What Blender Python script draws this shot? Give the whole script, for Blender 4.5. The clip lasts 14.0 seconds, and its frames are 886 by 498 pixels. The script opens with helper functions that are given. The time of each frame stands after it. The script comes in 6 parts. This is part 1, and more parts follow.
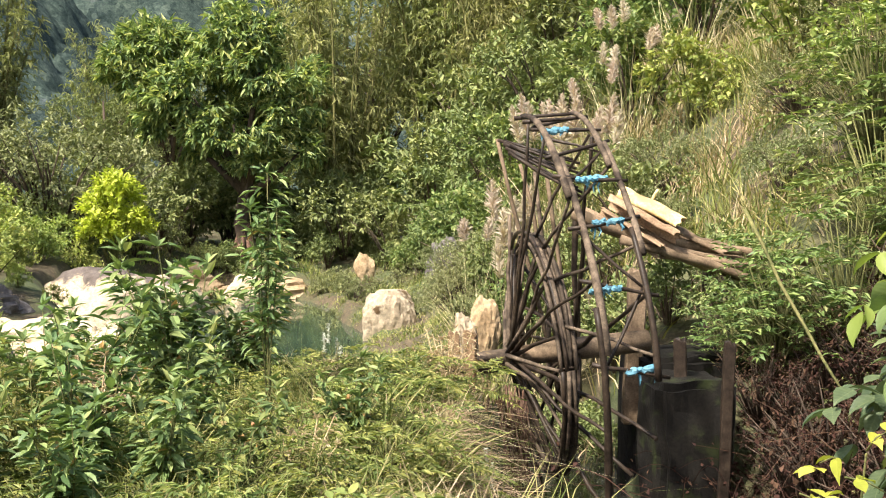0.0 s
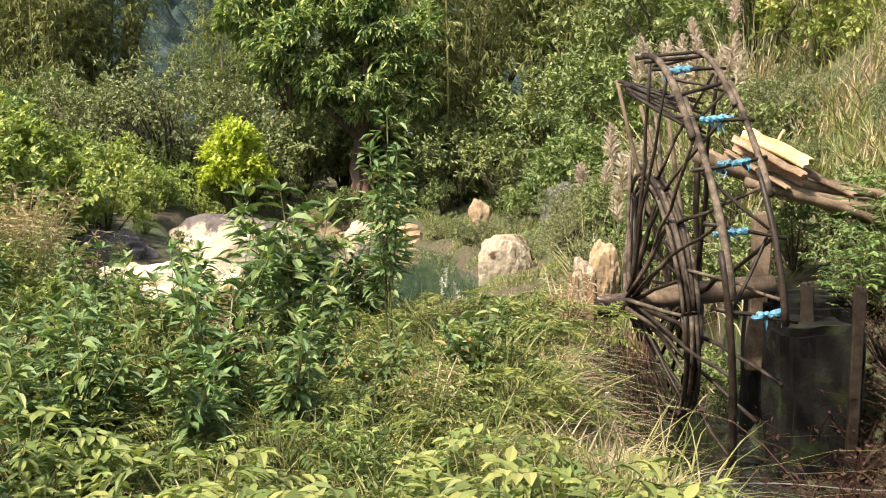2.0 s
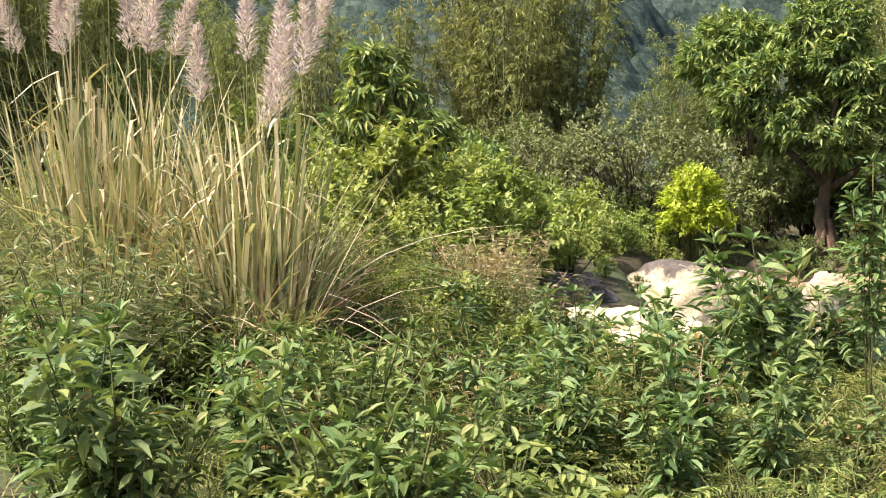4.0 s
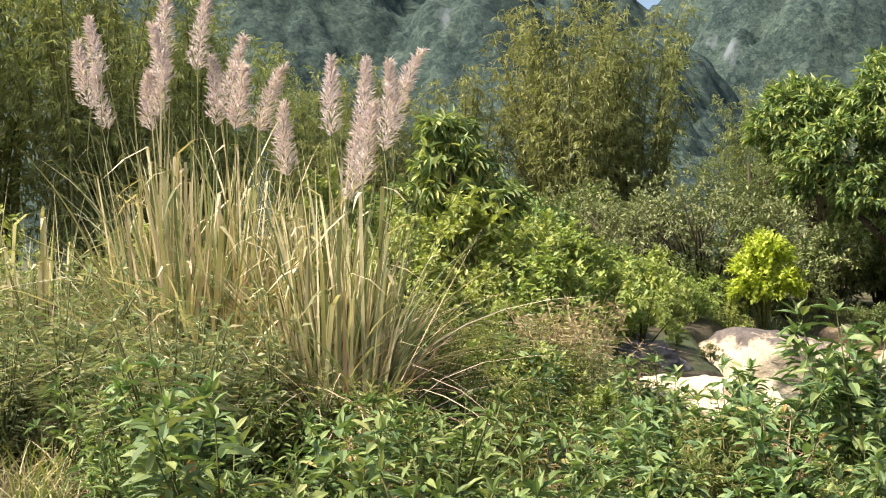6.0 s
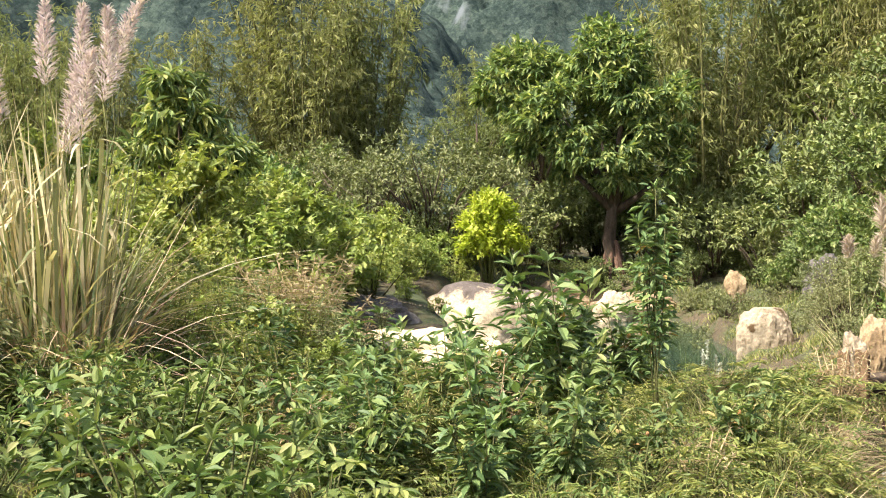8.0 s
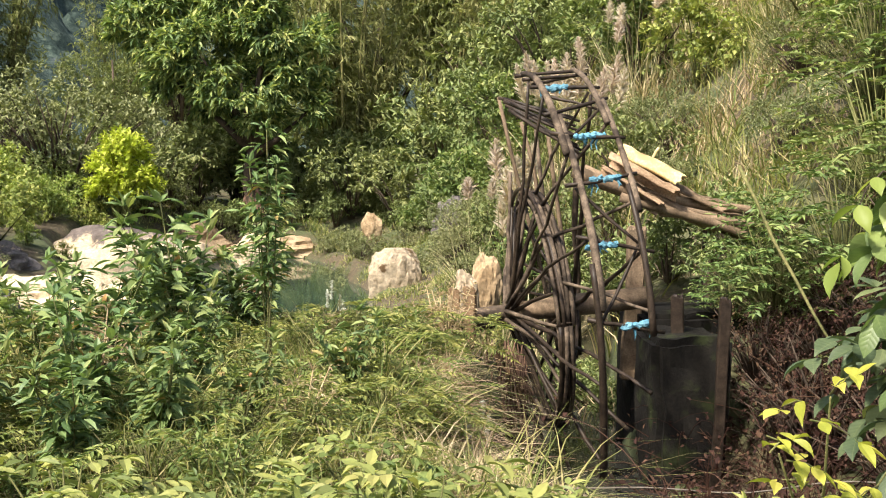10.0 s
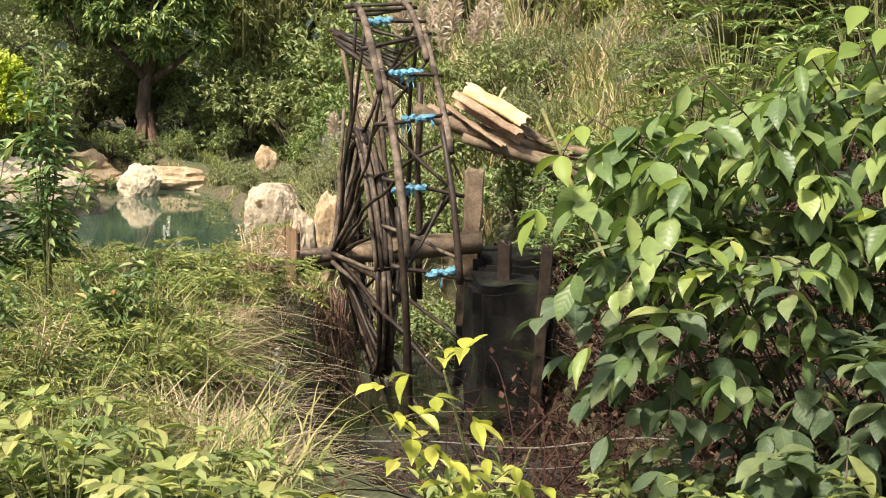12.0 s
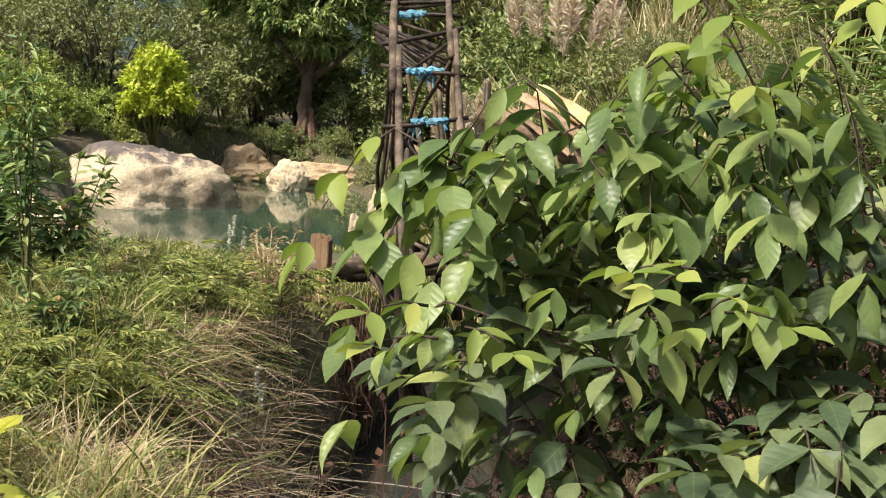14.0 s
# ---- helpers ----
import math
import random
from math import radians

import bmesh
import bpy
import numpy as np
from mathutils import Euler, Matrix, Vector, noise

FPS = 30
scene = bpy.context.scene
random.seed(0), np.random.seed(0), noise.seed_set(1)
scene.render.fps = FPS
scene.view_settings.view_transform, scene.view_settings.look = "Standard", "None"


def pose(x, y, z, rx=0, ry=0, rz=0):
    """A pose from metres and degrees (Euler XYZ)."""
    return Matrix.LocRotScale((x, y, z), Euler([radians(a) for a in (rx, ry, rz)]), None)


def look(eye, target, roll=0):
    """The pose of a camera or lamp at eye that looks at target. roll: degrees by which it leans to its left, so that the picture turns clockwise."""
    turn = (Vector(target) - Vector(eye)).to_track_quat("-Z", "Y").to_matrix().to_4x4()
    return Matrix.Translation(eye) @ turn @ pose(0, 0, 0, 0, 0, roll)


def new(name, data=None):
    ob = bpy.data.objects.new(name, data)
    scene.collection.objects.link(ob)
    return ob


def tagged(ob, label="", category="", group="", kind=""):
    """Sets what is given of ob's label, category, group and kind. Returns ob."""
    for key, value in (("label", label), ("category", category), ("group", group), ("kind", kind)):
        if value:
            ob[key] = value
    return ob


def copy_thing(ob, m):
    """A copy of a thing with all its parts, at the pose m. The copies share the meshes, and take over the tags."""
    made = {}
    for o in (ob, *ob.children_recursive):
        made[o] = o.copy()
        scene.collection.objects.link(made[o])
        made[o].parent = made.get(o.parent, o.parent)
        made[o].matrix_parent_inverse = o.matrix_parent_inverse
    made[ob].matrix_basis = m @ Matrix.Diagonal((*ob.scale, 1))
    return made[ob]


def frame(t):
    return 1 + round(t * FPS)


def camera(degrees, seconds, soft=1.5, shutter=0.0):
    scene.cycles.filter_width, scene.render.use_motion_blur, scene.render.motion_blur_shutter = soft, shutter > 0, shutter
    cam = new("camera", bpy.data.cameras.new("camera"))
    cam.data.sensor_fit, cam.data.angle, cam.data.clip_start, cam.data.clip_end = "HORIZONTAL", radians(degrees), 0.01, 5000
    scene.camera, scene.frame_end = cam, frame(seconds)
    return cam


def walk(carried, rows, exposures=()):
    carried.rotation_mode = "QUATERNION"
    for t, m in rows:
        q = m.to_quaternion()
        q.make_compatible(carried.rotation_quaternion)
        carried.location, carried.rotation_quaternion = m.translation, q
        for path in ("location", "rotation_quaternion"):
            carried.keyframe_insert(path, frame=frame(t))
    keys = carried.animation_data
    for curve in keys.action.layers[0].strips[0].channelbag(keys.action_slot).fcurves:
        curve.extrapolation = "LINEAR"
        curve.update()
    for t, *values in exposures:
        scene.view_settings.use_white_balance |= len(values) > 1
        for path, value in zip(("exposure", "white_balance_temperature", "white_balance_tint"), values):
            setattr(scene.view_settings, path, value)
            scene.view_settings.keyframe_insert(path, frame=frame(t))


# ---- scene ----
cam = camera(42.44, 14.0, soft=1.1)
walk(cam, [
    (0.0, pose(0.000, 0.000, 3.689, 87.460, -0.055, 0.000)),
    (0.5, pose(-0.006, -0.005, 3.690, 87.213, -0.062, -0.660)),
    (1.0, pose(-0.017, 0.004, 3.674, 85.906, -0.037, -0.411)),
    (1.5, pose(-0.034, 0.009, 3.671, 84.829, 0.149, 1.346)),
    (2.0, pose(-0.052, 0.037, 3.662, 84.803, 0.513, 5.628)),
    (2.5, pose(-0.096, -0.002, 3.700, 84.809, 0.913, 12.375)),
    (3.0, pose(-0.148, -0.017, 3.706, 85.145, 1.017, 19.233)),
    (3.5, pose(-0.194, -0.011, 3.692, 86.016, 0.471, 24.148)),
    (4.0, pose(-0.178, -0.016, 3.675, 87.210, 0.133, 28.055)),
    (6.5, pose(-0.271, -0.190, 3.729, 90.783, 0.146, 31.119)),
    (7.0, pose(-0.233, -0.202, 3.708, 89.953, 0.269, 26.668)),
    (7.5, pose(-0.196, -0.224, 3.695, 88.968, 0.314, 22.941)),
    (8.0, pose(-0.156, -0.220, 3.680, 88.381, 0.431, 17.956)),
    (8.5, pose(-0.108, -0.194, 3.666, 87.977, 0.420, 11.050)),
    (9.0, pose(-0.078, -0.159, 3.659, 87.662, 0.183, 6.518)),
    (11.5, pose(0.718, 0.131, 3.667, 82.228, -0.895, -3.407)),
    (12.0, pose(1.024, 0.273, 3.685, 82.321, -1.921, -2.593)),
    (12.5, pose(1.364, 0.388, 3.693, 82.602, -3.350, 0.505)),
    (13.0, pose(1.691, 0.573, 3.704, 82.364, -3.951, 3.519)),
    (13.5, pose(1.997, 0.822, 3.749, 82.352, -3.853, 4.071)),
    (14.0, pose(2.308, 1.149, 3.741, 81.927, -3.323, 7.927)),
], exposures=((0.0, 1.04), (1.0, 0.98), (1.5, 0.84), (3.0, 0.80), (3.5, 0.82), (4.0, 0.90), (6.5, 0.90), (7.5, 1.02), (9.0, 0.90), (11.5, 0.82), (13.0, 0.82), (13.5, 0.92), (14.0, 0.56)))

# ---- light ----
SUN_EL, SUN_AZ = radians(53), radians(221)
world = bpy.data.worlds.new("sky")
scene.world = world
world.use_nodes = True
wn = world.node_tree
sky = wn.nodes.new("ShaderNodeTexSky")
sky.sky_type, sky.sun_disc = "NISHITA", False
sky.sun_elevation, sky.sun_rotation = SUN_EL, SUN_AZ
sky.air_density, sky.dust_density = 1.0, 4.0
wn.links.new(sky.outputs[0], wn.nodes["Background"].inputs[0])
wn.nodes["Background"].inputs[1].default_value = 0.125
sun_data = bpy.data.lights.new("sun", "SUN")
sun_data.energy, sun_data.angle, sun_data.color = 5.0, radians(5), (1.0, 0.93, 0.82)
sun = new("sun", sun_data)
sd = Vector((math.sin(SUN_AZ) * math.cos(SUN_EL), math.cos(SUN_AZ) * math.cos(SUN_EL), math.sin(SUN_EL)))
sun.matrix_world = look(sd * 50, (0, 0, 0))


# ---- materials ----
def nodes_of(name):
    m = bpy.data.materials.new(name)
    m.use_nodes = True
    nt = m.node_tree
    return m, nt, nt.nodes["Principled BSDF"]


def ramp(nt, fac, stops):
    r = nt.nodes.new("ShaderNodeValToRGB")
    e = r.color_ramp.elements
    while len(e) < len(stops):
        e.new(0.5)
    for el, (p, c) in zip(e, stops):
        el.position, el.color = p, (*c, 1)
    nt.links.new(fac, r.inputs[0])
    return r.outputs[0]


def noise_tex(nt, scale, detail=4, stretch=None, rough=0.6):
    tc = nt.nodes.new("ShaderNodeTexCoord")
    n = nt.nodes.new("ShaderNodeTexNoise")
    n.inputs["Scale"].default_value, n.inputs["Detail"].default_value = scale, detail
    n.inputs["Roughness"].default_value = rough
    if stretch:
        mp = nt.nodes.new("ShaderNodeMapping")
        mp.inputs["Scale"].default_value = stretch
        nt.links.new(tc.outputs["Object"], mp.inputs[0])
        nt.links.new(mp.outputs[0], n.inputs[0])
    else:
        nt.links.new(tc.outputs["Object"], n.inputs[0])
    return n.outputs[0]


def mix_col(nt, fac, a, b, mode="MIX"):
    m = nt.nodes.new("ShaderNodeMix")
    m.data_type, m.blend_type = "RGBA", mode
    for sock, v in ((m.inputs[0], fac), (m.inputs[6], a), (m.inputs[7], b)):
        if isinstance(v, (int, float)):
            sock.default_value = v
        elif isinstance(v, tuple):
            sock.default_value = (*v, 1)
        else:
            nt.links.new(v, sock)
    return m.outputs[2]


def bump(nt, bsdf, height, strength=0.4, dist=0.02):
    b = nt.nodes.new("ShaderNodeBump")
    b.inputs["Strength"].default_value, b.inputs["Distance"].default_value = strength, dist
    nt.links.new(height, b.inputs["Height"])
    nt.links.new(b.outputs[0], bsdf.inputs["Normal"])


def maths(nt, op, a, b=0.0):
    n = nt.nodes.new("ShaderNodeMath")
    n.operation = op
    for sock, v in zip(n.inputs, (a, b)):
        if isinstance(v, (int, float)):
            sock.default_value = v
        else:
            nt.links.new(v, sock)
    return n.outputs[0]


def veins(nt, bsdf, hs, relief):
    """Midrib and slanting side veins along each broad leaf: quilted relief and slightly paler lines."""
    at = nt.nodes.new("ShaderNodeAttribute")
    at.attribute_name = "blade"
    sep = nt.nodes.new("ShaderNodeSeparateXYZ")
    nt.links.new(at.outputs["Vector"], sep.inputs[0])
    ax = maths(nt, "ABSOLUTE", sep.outputs[0])
    row = maths(nt, "FRACT", maths(nt, "MULTIPLY", maths(nt, "SUBTRACT", sep.outputs[1], maths(nt, "MULTIPLY", ax, 0.55)), 6.5))
    quilt = maths(nt, "SINE", maths(nt, "MULTIPLY", row, math.pi))
    side = maths(nt, "LESS_THAN", quilt, 0.22)
    rib = maths(nt, "LESS_THAN", ax, 0.022)
    line = maths(nt, "MAXIMUM", maths(nt, "MULTIPLY", side, 0.5), rib)
    pale = mix_col(nt, maths(nt, "MULTIPLY", line, 0.16), hs.outputs[0], (0.42, 0.47, 0.22))
    blotch = ramp(nt, noise_tex(nt, 16, 4), [(0.3, (0.72, 0.74, 0.70)), (0.7, (1.15, 1.13, 1.0))])
    nt.links.new(mix_col(nt, 1.0, pale, blotch, "MULTIPLY"), bsdf.inputs["Base Color"])
    bump(nt, bsdf, maths(nt, "ADD", quilt, maths(nt, "MULTIPLY", noise_tex(nt, 60, 3), 0.8)), relief * 0.25, 0.004)


def leaf_mat(name, stops, translucent=0.3, rough=0.45, jitter=0.35, relief=0.0):
    """Foliage: each leaf its own tone, each plant a slight shift, patches at a larger scale."""
    m, nt, bsdf = nodes_of(name)
    geo = nt.nodes.new("ShaderNodeNewGeometry")
    info = nt.nodes.new("ShaderNodeObjectInfo")
    c = ramp(nt, geo.outputs["Random Per Island"], stops)
    big = noise_tex(nt, 1.7, 3)
    hs = nt.nodes.new("ShaderNodeHueSaturation")
    val = nt.nodes.new("ShaderNodeMath")
    val.operation = "MULTIPLY_ADD"
    nt.links.new(big, val.inputs[0])
    val.inputs[1].default_value, val.inputs[2].default_value = jitter * 2, 1.0 - jitter
    nt.links.new(val.outputs[0], hs.inputs["Value"])
    hue = nt.nodes.new("ShaderNodeMath")
    hue.operation = "MULTIPLY_ADD"
    nt.links.new(info.outputs["Random"], hue.inputs[0])
    hue.inputs[1].default_value, hue.inputs[2].default_value = 0.03, 0.479
    nt.links.new(hue.outputs[0], hs.inputs["Hue"])
    nt.links.new(c, hs.inputs["Color"])
    nt.links.new(hs.outputs[0], bsdf.inputs["Base Color"])
    bsdf.inputs["Roughness"].default_value = rough
    bsdf.inputs["Specular IOR Level"].default_value = 0.32 if relief else 0.22
    if relief:
        veins(nt, bsdf, hs, relief)
    tr = nt.nodes.new("ShaderNodeBsdfTranslucent")
    warm = mix_col(nt, 1.0, hs.outputs[0], (0.92, 1.0, 0.5), "MULTIPLY")
    nt.links.new(warm, tr.inputs[0])
    mx = nt.nodes.new("ShaderNodeMixShader")
    mx.inputs[0].default_value = translucent
    nt.links.new(bsdf.outputs[0], mx.inputs[1])
    nt.links.new(tr.outputs[0], mx.inputs[2])
    nt.links.new(mx.outputs[0], nt.nodes["Material Output"].inputs[0])
    return m


def rough_mat(name, dark, light, scale=6, fine=40, rough=0.85, stretch=None, depth=0.02, patch=None, patch_scale=1.5, patch_at=(0.52, 0.62)):
    """Wood, earth and stone: two scales of noise, relief, and an optional second colour in patches."""
    m, nt, bsdf = nodes_of(name)
    a = noise_tex(nt, scale, 6, stretch)
    b = noise_tex(nt, fine, 4, stretch)
    c = ramp(nt, a, [(0.3, dark), (0.7, light)])
    f = ramp(nt, b, [(0.25, (0.55, 0.55, 0.55)), (0.75, (1.25, 1.22, 1.18))])
    c = mix_col(nt, 1.0, c, f, "MULTIPLY")
    if patch:
        p = noise_tex(nt, patch_scale, 5)
        fac = ramp(nt, p, [(patch_at[0], (0, 0, 0)), (patch_at[1], (1, 1, 1))])
        c = mix_col(nt, fac, c, patch)
    info = nt.nodes.new("ShaderNodeObjectInfo")
    v = nt.nodes.new("ShaderNodeMath")
    v.operation = "MULTIPLY_ADD"
    nt.links.new(info.outputs["Random"], v.inputs[0])
    v.inputs[1].default_value, v.inputs[2].default_value = 0.5, 0.75
    hs = nt.nodes.new("ShaderNodeHueSaturation")
    nt.links.new(v.outputs[0], hs.inputs["Value"])
    nt.links.new(c, hs.inputs["Color"])
    nt.links.new(hs.outputs[0], bsdf.inputs["Base Color"])
    bsdf.inputs["Roughness"].default_value = rough
    bsdf.inputs["Specular IOR Level"].default_value = 0.2
    bump(nt, bsdf, mix_col(nt, 0.5, a, b), 0.6, depth)
    return m


G = leaf_mat
M_TREE = G("tree_leaf", [(0.00, (0.092, 0.144, 0.058)), (0.40, (0.195, 0.271, 0.099)), (0.75, (0.361, 0.421, 0.150)), (1.00, (0.570, 0.567, 0.215))])
# forest and bamboo tones raised in colour to stand in for distance haze
M_DARK = G("forest_leaf", [(0.00, (0.133, 0.174, 0.071)), (0.60, (0.226, 0.272, 0.108)), (1.00, (0.341, 0.372, 0.155))], 0.25, 0.75, 0.35)
M_BAMBOO = G("bamboo_leaf", [(0.00, (0.185, 0.205, 0.086)), (0.60, (0.303, 0.320, 0.131)), (1.00, (0.427, 0.430, 0.189))], 0.35, 0.7)
M_SHRUB = G("shrub_leaf", [(0.00, (0.087, 0.138, 0.045)), (0.50, (0.164, 0.235, 0.075)), (0.88, (0.276, 0.340, 0.115)), (1.00, (0.353, 0.370, 0.155))])
M_LIME = G("lime_leaf", [(0.00, (0.299, 0.367, 0.045)), (0.50, (0.494, 0.562, 0.075)), (1.00, (0.667, 0.680, 0.140))], 0.4)
M_GREY = G("grey_shrub_leaf", [(0.00, (0.144, 0.167, 0.074)), (0.60, (0.246, 0.268, 0.124)), (1.00, (0.376, 0.390, 0.202))], 0.2, 0.7, 0.3)
M_FRESH = G("fresh_leaf", [(0.00, (0.178, 0.242, 0.068)), (0.50, (0.315, 0.385, 0.110)), (1.00, (0.511, 0.528, 0.183))], 0.35)
M_YOUNG = G("young_leaf", [(0.00, (0.160, 0.240, 0.060)), (0.60, (0.260, 0.340, 0.080)), (1.00, (0.400, 0.440, 0.120))], 0.45)
M_SAP = G("sapling_leaf", [(0.00, (0.092, 0.150, 0.059)), (0.50, (0.178, 0.255, 0.093)), (0.93, (0.292, 0.350, 0.128)), (1.00, (0.518, 0.300, 0.123))])
M_BIG = G("broad_leaf", [(0.00, (0.062, 0.100, 0.056)), (0.50, (0.118, 0.165, 0.088)), (0.86, (0.200, 0.250, 0.120)), (1.00, (0.330, 0.370, 0.140))], 0.35, 0.52, 0.35, 0.7)
M_GRASS = G("grass_blade", [(0.00, (0.104, 0.146, 0.038)), (0.45, (0.197, 0.229, 0.067)), (0.75, (0.336, 0.322, 0.114)), (1.00, (0.520, 0.460, 0.225))], 0.3, 0.6)
M_STRAW = G("dry_grass", [(0.00, (0.310, 0.240, 0.145)), (0.50, (0.443, 0.346, 0.205)), (1.00, (0.680, 0.572, 0.367))], 0.25, 0.7)
M_REED = G("reed_blade", [(0.00, (0.165, 0.195, 0.086)), (0.25, (0.340, 0.337, 0.168)), (0.55, (0.610, 0.518, 0.299)), (1.00, (0.830, 0.731, 0.480))], 0.25, 0.6)
M_SHOOT = G("shoot_leaf", [(0.00, (0.110, 0.161, 0.064)), (0.50, (0.184, 0.244, 0.092)), (1.00, (0.331, 0.377, 0.129))], 0.4, 0.38, 0.3, 0.6)
M_LEAFY = G("pale_weed_leaf", [(0.00, (0.123, 0.172, 0.057)), (0.50, (0.235, 0.285, 0.085)), (1.00, (0.426, 0.430, 0.142))], 0.35)
M_PLUME = G("plume", [(0.00, (0.564, 0.440, 0.484)), (0.50, (0.776, 0.640, 0.699)), (1.00, (0.976, 0.869, 0.880))], 0.3, 0.8, 0.15)
M_TAWNY = G("tawny_plume", [(0.00, (0.480, 0.390, 0.310)), (0.50, (0.640, 0.540, 0.440)), (1.00, (0.800, 0.710, 0.590))], 0.3, 0.8, 0.15)
M_VINE = G("vine_leaf", [(0.00, (0.300, 0.360, 0.060)), (0.60, (0.470, 0.510, 0.085)), (1.00, (0.650, 0.640, 0.140))], 0.45, 0.4, 0.2, 0.4)
M_SEDGE = G("grey_green_blade", [(0.00, (0.195, 0.240, 0.124)), (0.50, (0.325, 0.370, 0.189)), (0.85, (0.494, 0.488, 0.273)), (1.00, (0.728, 0.637, 0.403))], 0.3, 0.65)
M_DEAD = G("dead_blade", [(0.00, (0.260, 0.176, 0.104)), (0.50, (0.507, 0.370, 0.234)), (1.00, (0.832, 0.689, 0.481))], 0.2, 0.75)
M_WHITE = G("white_spike", [(0.0, (0.5, 0.5, 0.44)), (1.0, (0.8, 0.79, 0.72))], 0.2, 0.8, 0.15)
# dead-leaf brown, lowered in colour to include the shade of the hollow
M_BROWN = G("shaded_brown_leaf", [(0.00, (0.021, 0.009, 0.006)), (0.60, (0.056, 0.028, 0.017)), (1.00, (0.119, 0.073, 0.042))], 0.15, 0.8)
M_BARK = rough_mat("bark", (0.045, 0.034, 0.026), (0.16, 0.12, 0.09), 9, 50, stretch=(1, 1, 0.25))
M_ROOT = rough_mat("root_bark", (0.075, 0.045, 0.032), (0.22, 0.135, 0.095), 9, 50)
M_CANE = rough_mat("dry_cane", (0.30, 0.22, 0.12), (0.55, 0.44, 0.27), 9, 50)
M_STEM = rough_mat("green_stem", (0.08, 0.10, 0.03), (0.18, 0.17, 0.07), 9, 50)
M_CULM = rough_mat("bamboo_culm", (0.10, 0.11, 0.04), (0.24, 0.22, 0.09), 5, 40)
M_WOOD = rough_mat("weathered_wood", (0.036, 0.026, 0.019), (0.190, 0.145, 0.105), 11, 70, 0.8, (1, 1, 1), 0.006, (0.03, 0.022, 0.016), 4, (0.5, 0.62))
M_WET = rough_mat("wet_wood", (0.012, 0.009, 0.007), (0.060, 0.043, 0.031), 12, 70, 0.45, None, 0.006)
M_LOG = rough_mat("bare_log", (0.12, 0.082, 0.052), (0.30, 0.22, 0.145), 7, 60, 0.75, (1, 1, 1), 0.006, (0.07, 0.05, 0.03), 3, (0.52, 0.66))
M_POST = rough_mat("sawn_post", (0.13, 0.080, 0.045), (0.31, 0.205, 0.12), 8, 60, 0.8, (4, 4, 0.6), 0.005)
M_PIPE = rough_mat("yellow_bark_sheet", (0.50, 0.36, 0.14), (0.74, 0.60, 0.32), 5, 40, 0.6, (1, 1, 1), 0.004, (0.38, 0.25, 0.12), 3)
M_SHEET = rough_mat("brown_bark_sheet", (0.20, 0.13, 0.08), (0.42, 0.30, 0.19), 6, 50, 0.75)
M_RAG = rough_mat("blue_rag", (0.06, 0.21, 0.31), (0.20, 0.41, 0.51), 14, 90, 0.7, None, 0.01)
M_WIRE = rough_mat("grey_cord", (0.12, 0.10, 0.085), (0.22, 0.19, 0.165), 20, 90, 0.7)
M_PALE = rough_mat("pale_limestone", (0.43, 0.34, 0.23), (0.66, 0.56, 0.40), 2.2, 18, 0.9, None, 0.09, (0.19, 0.14, 0.10), 1.1, (0.56, 0.68))


def crust_mat(name, base, dark, level, soft):
    """Pale stone with a dark lichen crust over its crown, running down in tongues."""
    m = base.copy()
    m.name = name
    nt = m.node_tree
    bsdf = nt.nodes["Principled BSDF"]
    src = bsdf.inputs["Base Color"].links[0].from_socket
    tc, sep = nt.nodes.new("ShaderNodeTexCoord"), nt.nodes.new("ShaderNodeSeparateXYZ")
    nt.links.new(tc.outputs["Object"], sep.inputs[0])
    add = nt.nodes.new("ShaderNodeMath")
    add.operation = "MULTIPLY_ADD"
    nt.links.new(noise_tex(nt, 1.6, 6, (1, 1, 0.45), 0.7), add.inputs[0])
    add.inputs[1].default_value = 1.5
    nt.links.new(sep.outputs[2], add.inputs[2])
    fac = ramp(nt, add.outputs[0], [(level, (0, 0, 0)), (level + soft, (1, 1, 1))])
    rm = nt.nodes.new("ShaderNodeMapRange")
    rm.inputs["From Max"].default_value = 3.0
    nt.links.new(add.outputs[0], rm.inputs[0])
    nt.links.new(rm.outputs[0], fac.node.inputs[0])
    tone = ramp(nt, noise_tex(nt, 6, 5), [(0.3, dark), (0.7, tuple(v * 2.2 for v in dark))])
    nt.links.new(mix_col(nt, fac, src, tone), bsdf.inputs["Base Color"])
    return m


M_CREST = crust_mat("crusted_limestone", M_PALE, (0.075, 0.062, 0.055), 0.575, 0.05)
M_PATCHY = rough_mat("stained_limestone", (0.44, 0.35, 0.24), (0.66, 0.56, 0.42), 3, 22, 0.9, None, 0.05, (0.14, 0.09, 0.045), 2.6, (0.55, 0.62))
M_ROCK = rough_mat("grey_rock", (0.085, 0.075, 0.075), (0.23, 0.21, 0.20), 3, 25, 0.9, None, 0.04)
M_TAN = rough_mat("tan_rock", (0.26, 0.18, 0.10), (0.48, 0.37, 0.24), 3, 25, 0.9, None, 0.03)
# stone base near black: the hollow's shade is put into it; moss patches on top
M_SHADED_MOSSY = rough_mat("shaded_mossy_stone", (0.005, 0.0045, 0.004), (0.016, 0.014, 0.011), 5, 40, 0.9, None, 0.02, (0.028, 0.036, 0.012), 3, (0.54, 0.68))


